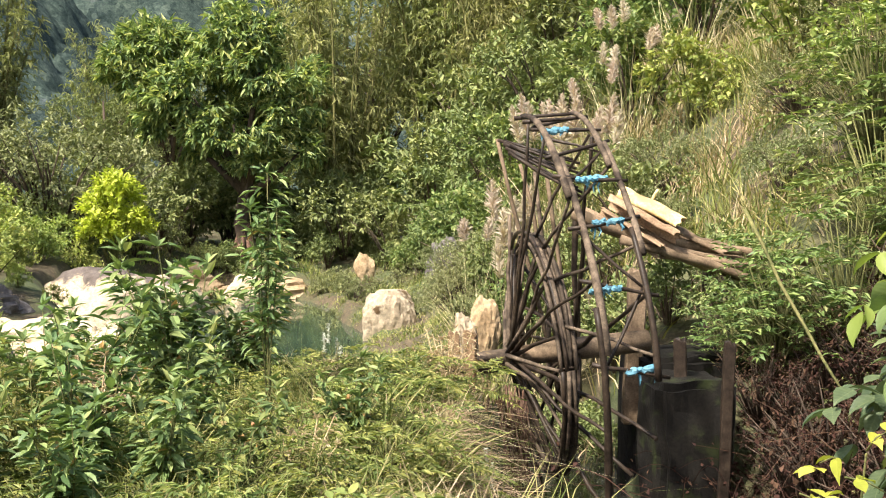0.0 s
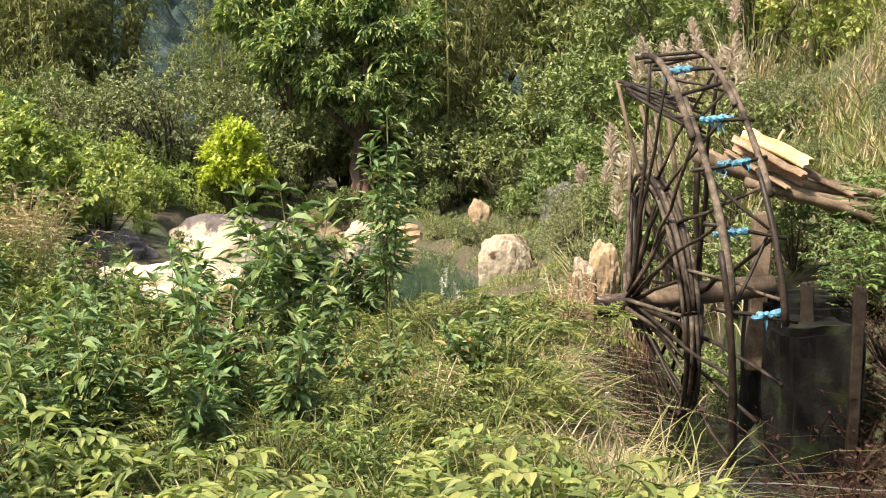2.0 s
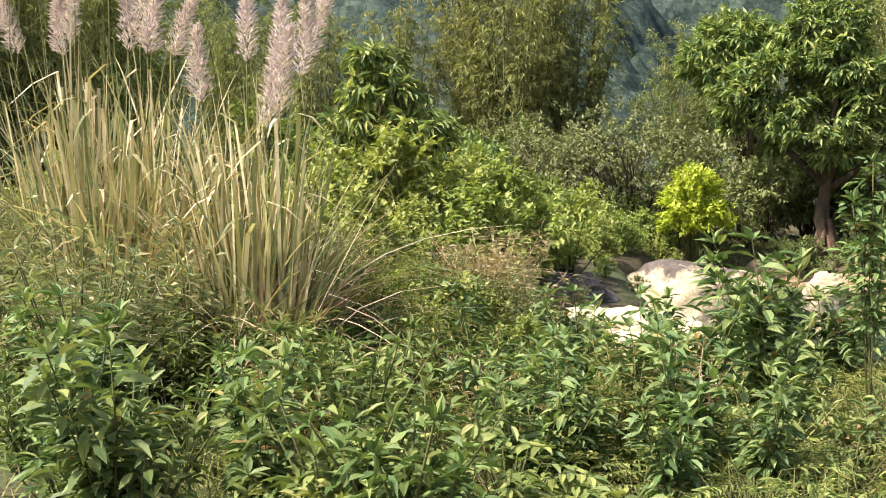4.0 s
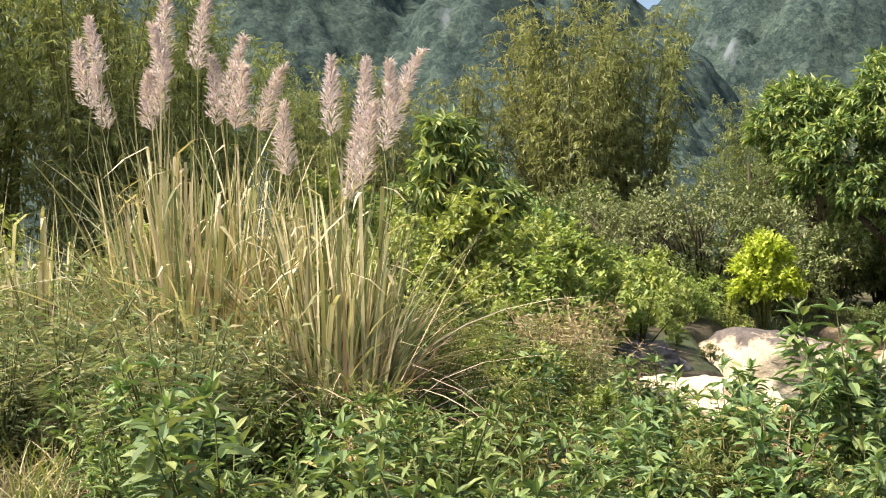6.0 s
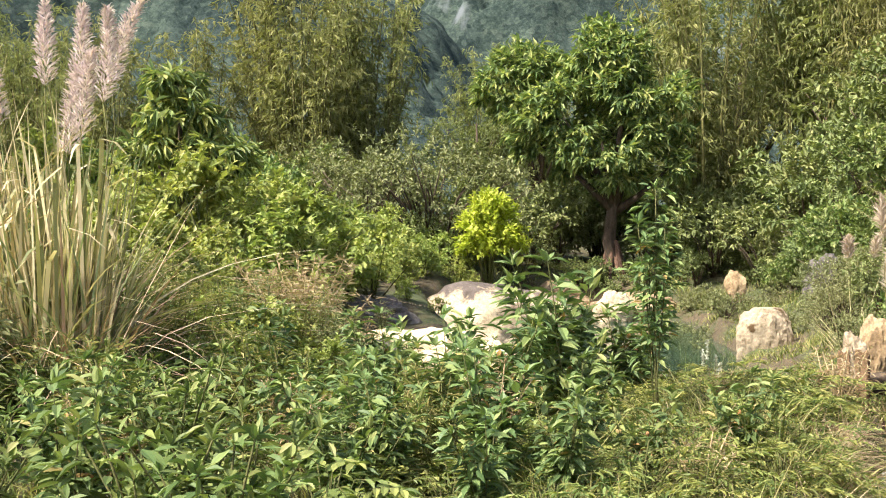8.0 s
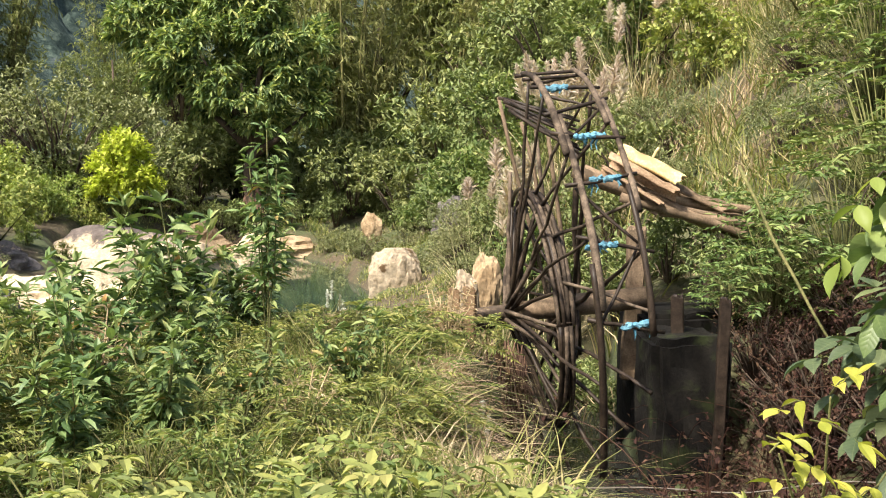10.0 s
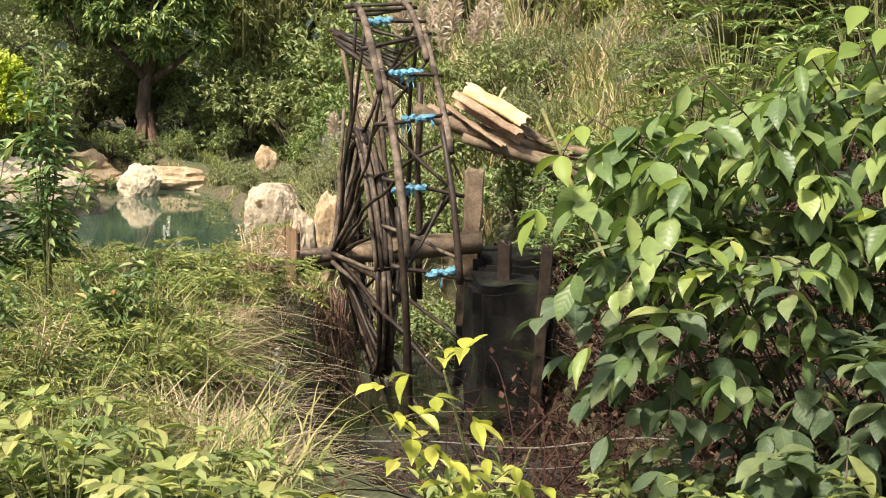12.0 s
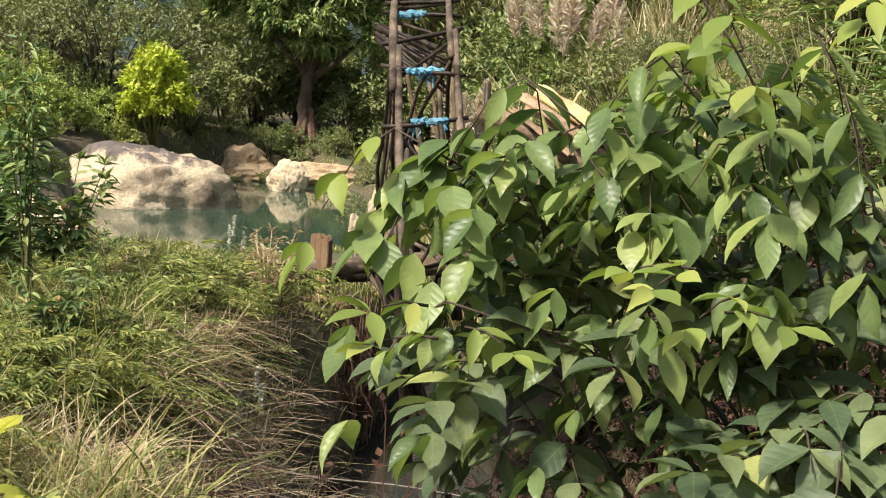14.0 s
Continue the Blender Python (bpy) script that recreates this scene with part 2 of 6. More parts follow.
def ground_mat():
    m, nt, bsdf = nodes_of("ground_soil")
    a, b, p = noise_tex(nt, 0.8, 6), noise_tex(nt, 14, 5), noise_tex(nt, 0.35, 4)
    c = ramp(nt, b, [(0.3, (0.045, 0.034, 0.020)), (0.55, (0.10, 0.075, 0.042)), (0.75, (0.20, 0.15, 0.085))])
    g = ramp(nt, b, [(0.3, (0.035, 0.050, 0.018)), (0.7, (0.095, 0.11, 0.04))])
    fac = ramp(nt, a, [(0.42, (0, 0, 0)), (0.60, (1, 1, 1))])
    c = mix_col(nt, fac, c, g)
    nt.links.new(c, bsdf.inputs["Base Color"])
    bsdf.inputs["Roughness"].default_value = 0.95
    bump(nt, bsdf, mix_col(nt, 0.5, a, b), 0.8, 0.06)
    return m


def water_mat(name, colour, ripple):
    m, nt, bsdf = nodes_of(name)
    n = noise_tex(nt, 0.5, 3)
    c = ramp(nt, n, [(0.3, colour), (0.7, tuple(v * 1.5 for v in colour))])
    nt.links.new(c, bsdf.inputs["Base Color"])
    bsdf.inputs["Roughness"].default_value = 0.05
    bsdf.inputs["IOR"].default_value = 1.33
    bump(nt, bsdf, noise_tex(nt, 5, 3), ripple, 0.01)
    return m


def mountain_mat():
    m, nt, bsdf = nodes_of("hazy_far_forest")
    a, b = noise_tex(nt, 0.06, 8), noise_tex(nt, 0.9, 6, None, 0.8)
    vo = nt.nodes.new("ShaderNodeTexVoronoi")
    vo.inputs["Scale"].default_value = 0.5
    tc = nt.nodes.new("ShaderNodeTexCoord")
    nt.links.new(tc.outputs["Object"], vo.inputs["Vector"])
    tone = maths(nt, "ADD", maths(nt, "MULTIPLY", vo.outputs["Color"], 0.22), maths(nt, "MULTIPLY", b, 0.9))
    # bluish cast in these greens paints the distance haze into the surface
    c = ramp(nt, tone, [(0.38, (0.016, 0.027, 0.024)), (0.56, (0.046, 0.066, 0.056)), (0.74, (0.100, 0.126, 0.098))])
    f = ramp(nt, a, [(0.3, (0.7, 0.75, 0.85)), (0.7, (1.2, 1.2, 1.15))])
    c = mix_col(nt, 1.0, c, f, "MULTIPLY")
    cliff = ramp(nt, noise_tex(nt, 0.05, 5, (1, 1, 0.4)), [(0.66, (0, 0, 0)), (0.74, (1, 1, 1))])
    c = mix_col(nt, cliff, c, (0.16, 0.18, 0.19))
    nt.links.new(c, bsdf.inputs["Base Color"])
    bsdf.inputs["Roughness"].default_value = 1.0
    bsdf.inputs["Specular IOR Level"].default_value = 0.1
    bump(nt, bsdf, mix_col(nt, 0.5, a, b), 0.8, 1.2)
    return m


M_GROUND, M_MOUNT = ground_mat(), mountain_mat()
M_POOL, M_STREAM = water_mat("pool_water", (0.030, 0.050, 0.032), 0.06), water_mat("stream_water", (0.030, 0.030, 0.025), 0.25)


# ---- mesh building ----
class Geo:
    """Vertices and faces gathered for one mesh."""

    def __init__(self):
        self.v, self.f, self.n, self.uv = [], [], 0, []

    def add(self, verts, faces):
        self.v.append(np.asarray(verts, float).reshape(-1, 3))
        self.f += [tuple(int(i) + self.n for i in q) for q in faces]
        self.n += len(self.v[-1])
        return self

    def add_np(self, verts, faces, uv=None):
        if uv is not None:
            self.uv.append((self.n, uv))
        self.v.append(verts)
        self.f += (faces + self.n).tolist()
        self.n += len(verts)
        return self

    def mesh(self, name, smooth=False):
        me = bpy.data.meshes.new(name)
        me.from_pydata(np.concatenate(self.v).tolist(), [], self.f)
        if self.uv:
            lay = np.zeros((self.n, 3))
            for at, uv in self.uv:
                lay[at:at + len(uv)] = uv
            me.attributes.new("blade", "FLOAT_VECTOR", "POINT").data.foreach_set("vector", lay.ravel())
        if smooth:
            me.polygons.foreach_set("use_smooth", [True] * len(me.polygons))
        me.update()
        return me


def part(name, geo, material, parent=None, label="", smooth=False):
    me = geo if isinstance(geo, bpy.types.Mesh) else geo.mesh(name, smooth)
    if not me.materials:
        me.materials.append(material)
    ob = new(name, me)
    if parent:
        ob.parent = parent
    return tagged(ob, label)


def empty(name, at, label, category, group="", kind=""):
    ob = new(name)
    ob.empty_display_size = 0.1
    ob.location = at
    return tagged(ob, label, category, group, kind)


def unit(a):
    return a / np.maximum(np.linalg.norm(a, axis=-1, keepdims=True), 1e-9)


def tube(pts, radii, sides=8, wobble=0.0, rng=None, geo=None):
    """A round bar along a line of points, closed at both ends."""
    geo = geo or Geo()
    pts = np.asarray(pts, float)
    radii = np.broadcast_to(np.asarray(radii, float), (len(pts),))
    tang = unit(np.gradient(pts, axis=0))
    ref = np.array((0.31, 0.17, 0.93)) if abs(tang[0][2]) < 0.8 else np.array((0.95, 0.2, 0.1))
    ang = np.arange(sides) * 2 * np.pi / sides
    rings = []
    for p, t, r in zip(pts, tang, radii):
        a = unit(np.cross(t, ref))
        b = np.cross(t, a)
        rr = r * (1 + (rng.uniform(-wobble, wobble, sides) if rng is not None else 0))
        rings.append(p + (np.cos(ang) * rr)[:, None] * a + (np.sin(ang) * rr)[:, None] * b)
    k, faces = len(pts), []
    for i in range(k - 1):
        for j in range(sides):
            j2 = (j + 1) % sides
            faces.append((i * sides + j, i * sides + j2, (i + 1) * sides + j2, (i + 1) * sides + j))
    faces.append(tuple(range(sides))[::-1])
    faces.append(tuple((k - 1) * sides + j for j in range(sides)))
    return geo.add(np.concatenate(rings), faces)


def pole(a, b, r0, r1, rng, bend=0.03, n=6, sides=7, wobble=0.12):
    """A crooked stick from a to b."""
    a, b = np.asarray(a, float), np.asarray(b, float)
    ln = np.linalg.norm(b - a)
    off = unit(rng.normal(size=3)) * bend * ln
    s = np.linspace(0, 1, n)[:, None]
    pts = a + (b - a) * s + off * np.sin(s * np.pi) + rng.normal(size=(n, 3)) * 0.006 * ln * np.sin(s * np.pi)
    return tube(pts, np.linspace(r0, r1, n) * (1 + rng.uniform(-0.1, 0.1, n)), sides, wobble, rng)


LEAF = {
    "lite": ([(0, 0, 0), (0.5, 0.42, 0.07), (0, 1, -0.1), (-0.5, 0.42, 0.07)], [(0, 1, 2), (0, 2, 3)]),
    "mid": ([(0, 0, 0), (0.42, 0.26, 0.05), (0.42, 0.60, 0.0), (0, 1, -0.22), (-0.42, 0.60, 0.0), (-0.42, 0.26, 0.05), (0, 0.48, -0.06)],
            [(0, 1, 6), (1, 2, 6), (2, 3, 6), (3, 4, 6), (4, 5, 6), (5, 0, 6)]),
}


def fine_leaf():
    rows = [(0.09, 0.17), (0.26, 0.40), (0.47, 0.50), (0.67, 0.42), (0.85, 0.20)]
    v, f = [(0, 0, 0)], []
    for y, w in rows:
        d = -0.14 * y * y
        v += [(-w, y, d + 0.09 * w * 2), (0, y, d), (w, y, d + 0.09 * w * 2)]
    v.append((0, 1, -0.20))
    f += [(0, 2, 1), (0, 3, 2)]
    for i in range(len(rows) - 1):
        a, b = 1 + 3 * i, 4 + 3 * i
        f += [(a, a + 1, b + 1), (a, b + 1, b), (a + 1, a + 2, b + 2), (a + 1, b + 2, b + 1)]
    a, t = 1 + 3 * (len(rows) - 1), len(v) - 1
    f += [(a, a + 1, t), (a + 1, a + 2, t)]
    return v, f


LEAF["fine"] = fine_leaf()


def leaves(geo, rng, p, d, up, length, width, kind="lite"):
    """Many leaves at once: base points p, ways d, face normals near up."""
    tv, tf = (np.array(a, float) for a in LEAF[kind])
    n = len(p)
    d = unit(d)
    side = unit(np.cross(d, up + rng.normal(size=(n, 3)) * 0.25))
    nor = np.cross(side, d)
    ln = np.broadcast_to(length, (n,)) * rng.uniform(0.7, 1.2, n)
    wd = np.broadcast_to(width, (n,)) * rng.uniform(0.75, 1.2, n)
    curl = rng.uniform(0.4, 1.7, n)
    v = (p[:, None, :] + tv[None, :, 1:2] * (ln[:, None, None] * d[:, None, :]) + tv[None, :, 0:1] * (wd[:, None, None] * side[:, None, :])
         + tv[None, :, 2:3] * ((ln * curl)[:, None, None] * nor[:, None, :]))
    f = (tf.astype(int)[None] + (np.arange(n) * len(tv))[:, None, None]).reshape(-1, 3)
    return geo.add_np(v.reshape(-1, 3), f, np.tile(tv, (n, 1)) if kind == "fine" else None)


def rosettes(geo, rng, tips, ways, k, length, width, kind="lite", spread=0.9, back=0.6, droop=0.35):
    """k leaves round each twig's end."""
    n = len(tips)
    t, w = np.repeat(tips, k, 0), np.repeat(unit(ways), k, 0)
    d = unit(w + rng.normal(size=(n * k, 3)) * spread)
    d[:, 2] -= droop * rng.uniform(0.2, 1.2, n * k)
    p = t - w * (rng.uniform(0, back, n * k) * length * 2)[:, None]
    return leaves(geo, rng, p, d, np.array((0, 0, 1.0)) + 0.4 * w, length, width, kind)


def crown_points(rng, lobes, n, shell=0.55, gap=0.0, freq=1.2, low=-0.6):
    """Twig ends in the outer part of some lobes, with holes, and the ways that they point."""
    lobes = np.array(lobes, float)
    area = (lobes[:, 3] * lobes[:, 4] + lobes[:, 4] * lobes[:, 5] + lobes[:, 3] * lobes[:, 5])
    out_p, out_w = [], []
    while len(out_p) < n:
        i = rng.choice(len(lobes), p=area / area.sum())
        u = rng.normal(size=3)
        u /= np.linalg.norm(u)
        if u[2] < low:
            continue
        r = shell + (1 - shell) * rng.uniform() ** 0.6
        p = lobes[i, :3] + lobes[i, 3:] * u * r * (1 + 0.22 * noise.noise(Vector(u * 2.3 + i)))
        if gap and noise.noise(Vector(p * freq)) < gap - 0.5 + 0.25 * rng.uniform():
            continue
        out_p.append(p)
        out_w.append(u * np.array((1, 1, 0.8)) + np.array((0, 0, 0.25)))
    return np.array(out_p), np.array(out_w)


def blades(geo, rng, base, height, width, lean=0.35, arch=0.7, segs=4, way=None):
    """Arching grass blades from the points base."""
    n = len(base)
    az = rng.uniform(0, 2 * np.pi, n) if way is None else way
    out = np.stack((np.cos(az), np.sin(az), np.zeros(n)), 1)
    side = np.stack((-np.sin(az), np.cos(az), np.zeros(n)), 1)
    tw = rng.uniform(-1.2, 1.2, n)[:, None]
    side = unit(side * np.cos(tw) + out * np.sin(tw) * 0.8)
    h = np.broadcast_to(height, (n,)) * rng.uniform(0.55, 1.15, n)
    w = np.broadcast_to(width, (n,)) * rng.uniform(0.7, 1.3, n)
    ln, ar = lean * rng.uniform(0.1, 1.3, n), arch * rng.uniform(0.1, 1.4, n) ** 1.5
    vs = []
    for i in range(segs + 1):
        s = i / segs
        reach = h * (ln * s + ar * s ** 2.2)
        rise = h * (s - 0.55 * ar * s ** 2.6)
        c = base + out * reach[:, None] + np.array((0, 0, 1.0)) * rise[:, None]
        ww = w * (1 - s ** 1.6) * 0.5
        if i < segs:
            vs += [c - side * ww[:, None], c + side * ww[:, None]]
        else:
            vs.append(c)
    m = len(vs)
    v = np.stack(vs, 1).reshape(-1, 3)
    f = []
    for i in range(segs - 1):
        a = 2 * i
        f += [(a, a + 1, a + 3), (a, a + 3, a + 2)]
    f.append((2 * segs - 2, 2 * segs - 1, 2 * segs))
    f = (np.array(f)[None] + (np.arange(n) * m)[:, None, None]).reshape(-1, 3)
    return geo.add_np(v, f)


# ---- the lie of the land ----
POOL_Z, STREAM_Z = 1.25, 0.90


def smooth(a, b, x):
    t = np.clip((x - a) / (b - a), 0, 1)
    return t * t * (3 - 2 * t)


def height(x, y):
    """Ground height, for arrays or numbers."""
    x, y = np.asarray(x, float), np.asarray(y, float)
    z = 2.0 + 0.10 * np.sin(x * 0.9 + 1.3) * np.cos(y * 0.7) + 0.05 * np.sin(2.3 * x + y * 1.9)
    z = z + 0.45 * smooth(-3.5, -8, x) + 0.5 * smooth(-7, -16, x) + 0.5 * smooth(28, 44, y)
    # bank beyond the wheel, up to the right
    slope = np.maximum(0, (x - 1.9) * 0.42 + (y - 11.5) * 0.20) * smooth(9.2, 12.5, y) * smooth(-1.5, 2.8, x)
    z = z + np.minimum(slope, 7 + 0.03 * (x + y))
    z = z + smooth(3.2, 5.5, x) * smooth(2, 7, y) * 0.9
    # fall of the meadow towards the pool
    z = z - 0.50 * smooth(8.0, 15.0, y) * smooth(-9.0, -5.0, x) * smooth(2.0, 0.8, x) * (1 - smooth(27, 31, y))
    # low mound between stream and pool
    z = z + 0.30 * np.exp(-((x - 0.75) / 0.8) ** 2 - ((y - 16.0) / 3.0) ** 2)
    # low wet ground about the upright rock
    z = z - 0.18 * np.exp(-((x + 1.2) / 1.1) ** 2 - ((y - 18.3) / 1.9) ** 2)
    # pool basin
    xp = x + 3.6 + 0.2 * (y - 20)
    q = np.sqrt((xp / np.where(xp < 0, 3.0, 2.0)) ** 2 + ((y - 22.0) / 6.3) ** 2 + 1e-6)
    q = q + 0.05 * np.sin(3 * np.arctan2(y - 22.0, xp) + 1)
    z = z + (0.75 - z) * (1 - smooth(0.92, 1.22, q))
    # stream channel along the wheel, and the hollow beside it
    xc = 1.22 + 0.02 * (y - 10) + 0.06 * np.sin(y)
    lowb = (1 - smooth(8.4, 9.3, y)) * (x < xc)
    ch = (1 - smooth(0.50, 0.80 + 0.75 * lowb, np.abs(x - xc))) * smooth(5.6, 6.8, y) * (1 - smooth(14.5, 16, y))
    z = z + (0.55 - z) * ch
    pit = (1 - smooth(0.70, 1.30, np.sqrt(((x - 2.25) / 1.5) ** 2 + ((y - 7.3) / 2.15) ** 2)))
    return z + (np.minimum(z, 0.70) - z) * pit


def ground_z(x, y):
    return float(height(x, y))


def spaced(lo, hi, step, far):
    mid = np.arange(lo, hi + 1e-6, step)
    g, d, a, b = step, step, [], []
    pos = 0
    while pos < far:
        g *= 1.22
        pos += g
        a.append(lo - pos)
        b.append(hi + pos)
    return np.concatenate((a[::-1], mid, b))


gx, gy = spaced(-9, 6, 0.15, 1500), spaced(-2, 31, 0.15, 1500)
X, Y = np.meshgrid(gx, gy)
Z = height(X, Y)
for i in range(Z.shape[0]):
    for j in range(Z.shape[1]):
        if -9 <= X[i, j] <= 6 and -2 <= Y[i, j] <= 31:
            Z[i, j] += 0.07 * noise.fractal(Vector((X[i, j] * 1.6, Y[i, j] * 1.6, 0)), 1.0, 2.0, 4)
ny, nx = X.shape
idx = np.arange(nx * ny).reshape(ny, nx)
quads = np.stack((idx[:-1, :-1], idx[:-1, 1:], idx[1:, 1:], idx[1:, :-1]), -1).reshape(-1, 4)
ground = part("ground", Geo().add_np(np.stack((X, Y, Z), -1).reshape(-1, 3), quads), M_GROUND, smooth=True)
tagged(ground, "brown earth overgrown with weeds, sloping to a stream", "ground", kind="structure")


def sheet(name, outline, z, mat, label):
    bm = bmesh.new()
    bm.faces.new([bm.verts.new((x, y, z)) for x, y in outline])
    me = bpy.data.meshes.new(name)
    bm.to_mesh(me)
    bm.free()
    return tagged(part(name, me, mat), label, "water", kind="structure")


ring = [(-4.0 + 4.4 * math.cos(a), 22.0 + 8.0 * math.sin(a)) for a in np.linspace(0, 2 * math.pi, 40, endpoint=False)]
sheet("pool_water", ring, POOL_Z, M_POOL, "still green pool water reflecting a pale boulder")
sheet("stream_water", [(-0.4, 4.4), (4.4, 4.4), (4.4, 9.4), (2.6, 9.8), (2.6, 15.8), (-0.4, 15.8)], STREAM_Z, M_STREAM, "shallow dark stream water beneath the wheel")


def crowns(x, y, cell, seed):
    """Rounded tree crowns over a plane: 1 at a crown's top, 0 between crowns."""
    best = np.zeros_like(x)
    ci, cj = np.floor(x / cell), np.floor(y / cell)
    for di in (-1, 0, 1):
        for dj in (-1, 0, 1):
            a, b = ci + di, cj + dj
            h1, h2, h3 = (np.modf(np.abs(np.sin(a * k1 + b * k2 + seed) * 43758.5453))[0] for k1, k2 in ((12.99, 78.23), (39.35, 11.14), (73.16, 52.24)))
            d = np.hypot(x - (a + h1) * cell, y - (b + h2) * cell) / (cell * (0.55 + 0.45 * h3))
            best = np.maximum(best, np.sqrt(np.clip(1 - d * d, 0, 1)) * (0.5 + 0.5 * h3))
    return best


def mountain(name, cx, cy, peaks, half, step, cell, label):
    xs, ys = np.arange(-half[0], half[0] + 1, step), np.arange(-half[1], half[1] + 1, step)
    gx_, gy_ = np.meshgrid(xs, ys)
    tops = crowns(gx_, gy_, cell, 3.1) * cell * 1.0 + crowns(gx_, gy_, cell * 0.45, 8.7) * cell * 0.25
    V = []
    for j, y in enumerate(ys):
        for i, x in enumerate(xs):
            z = max(h * math.exp(-(((x - px) / sx) ** 2 + ((y - py) / sy) ** 2) ** 1.2) for px, py, sx, sy, h in peaks)
            q = Vector(((x + cx) * 0.02, (y + cy) * 0.02, 0))
            z *= 1 + 0.28 * noise.fractal(q, 1.0, 2.0, 5)
            z += tops[j, i]
            edge = max(abs(x) / half[0], abs(y) / half[1])
            z = z * (1 - smooth(0.85, 1, edge)) - 3 * smooth(0.9, 1, edge)
            V.append((x + cx, y + cy, z + 1))
    nx_, ny_ = len(xs), len(ys)
    k = np.arange(nx_ * ny_).reshape(ny_, nx_)
    F = np.stack((k[:-1, :-1], k[:-1, 1:], k[1:, 1:], k[1:, :-1]), -1).reshape(-1, 4)
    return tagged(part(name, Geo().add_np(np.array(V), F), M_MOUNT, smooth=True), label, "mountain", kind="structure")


mountain("mountain_west", -205, 285, [(-10, 0, 75, 95, 125), (60, 10, 55, 80, 88), (-110, 0, 70, 80, 110)], (185, 120), 1.35, 5.0, "steep forested karst mountain, tinted bluish for haze")
mountain("mountain_north", -135, 460, [(20, 0, 95, 100, 118), (-70, 10, 60, 80, 70), (120, 20, 80, 80, 90)], (230, 130), 2.0, 6.5, "distant forested limestone peak, tinted bluish for haze")


# ---- water wheel ----
RNG = np.random.default_rng(11)
TILT, TURN = radians(5.5), radians(8)
AXIS = np.array((math.cos(TURN) * math.cos(TILT), math.sin(TURN) * math.cos(TILT), math.sin(TILT)))
NEAR = np.array((math.sin(TURN), -math.cos(TURN), 0.0))
UPW = np.cross(NEAR, AXIS)
AXLE0 = np.array((-0.10, 9.98, 2.22))


def on_wheel(s, deg, r):
    """A point s along the axle, r out from it; 0 degrees points to the near side, 90 up."""
    a = radians(deg)
    return AXLE0 + AXIS * s + (NEAR * math.cos(a) + UPW * math.sin(a)) * r


RIM_L, RIM_R = 0.98, 1.37


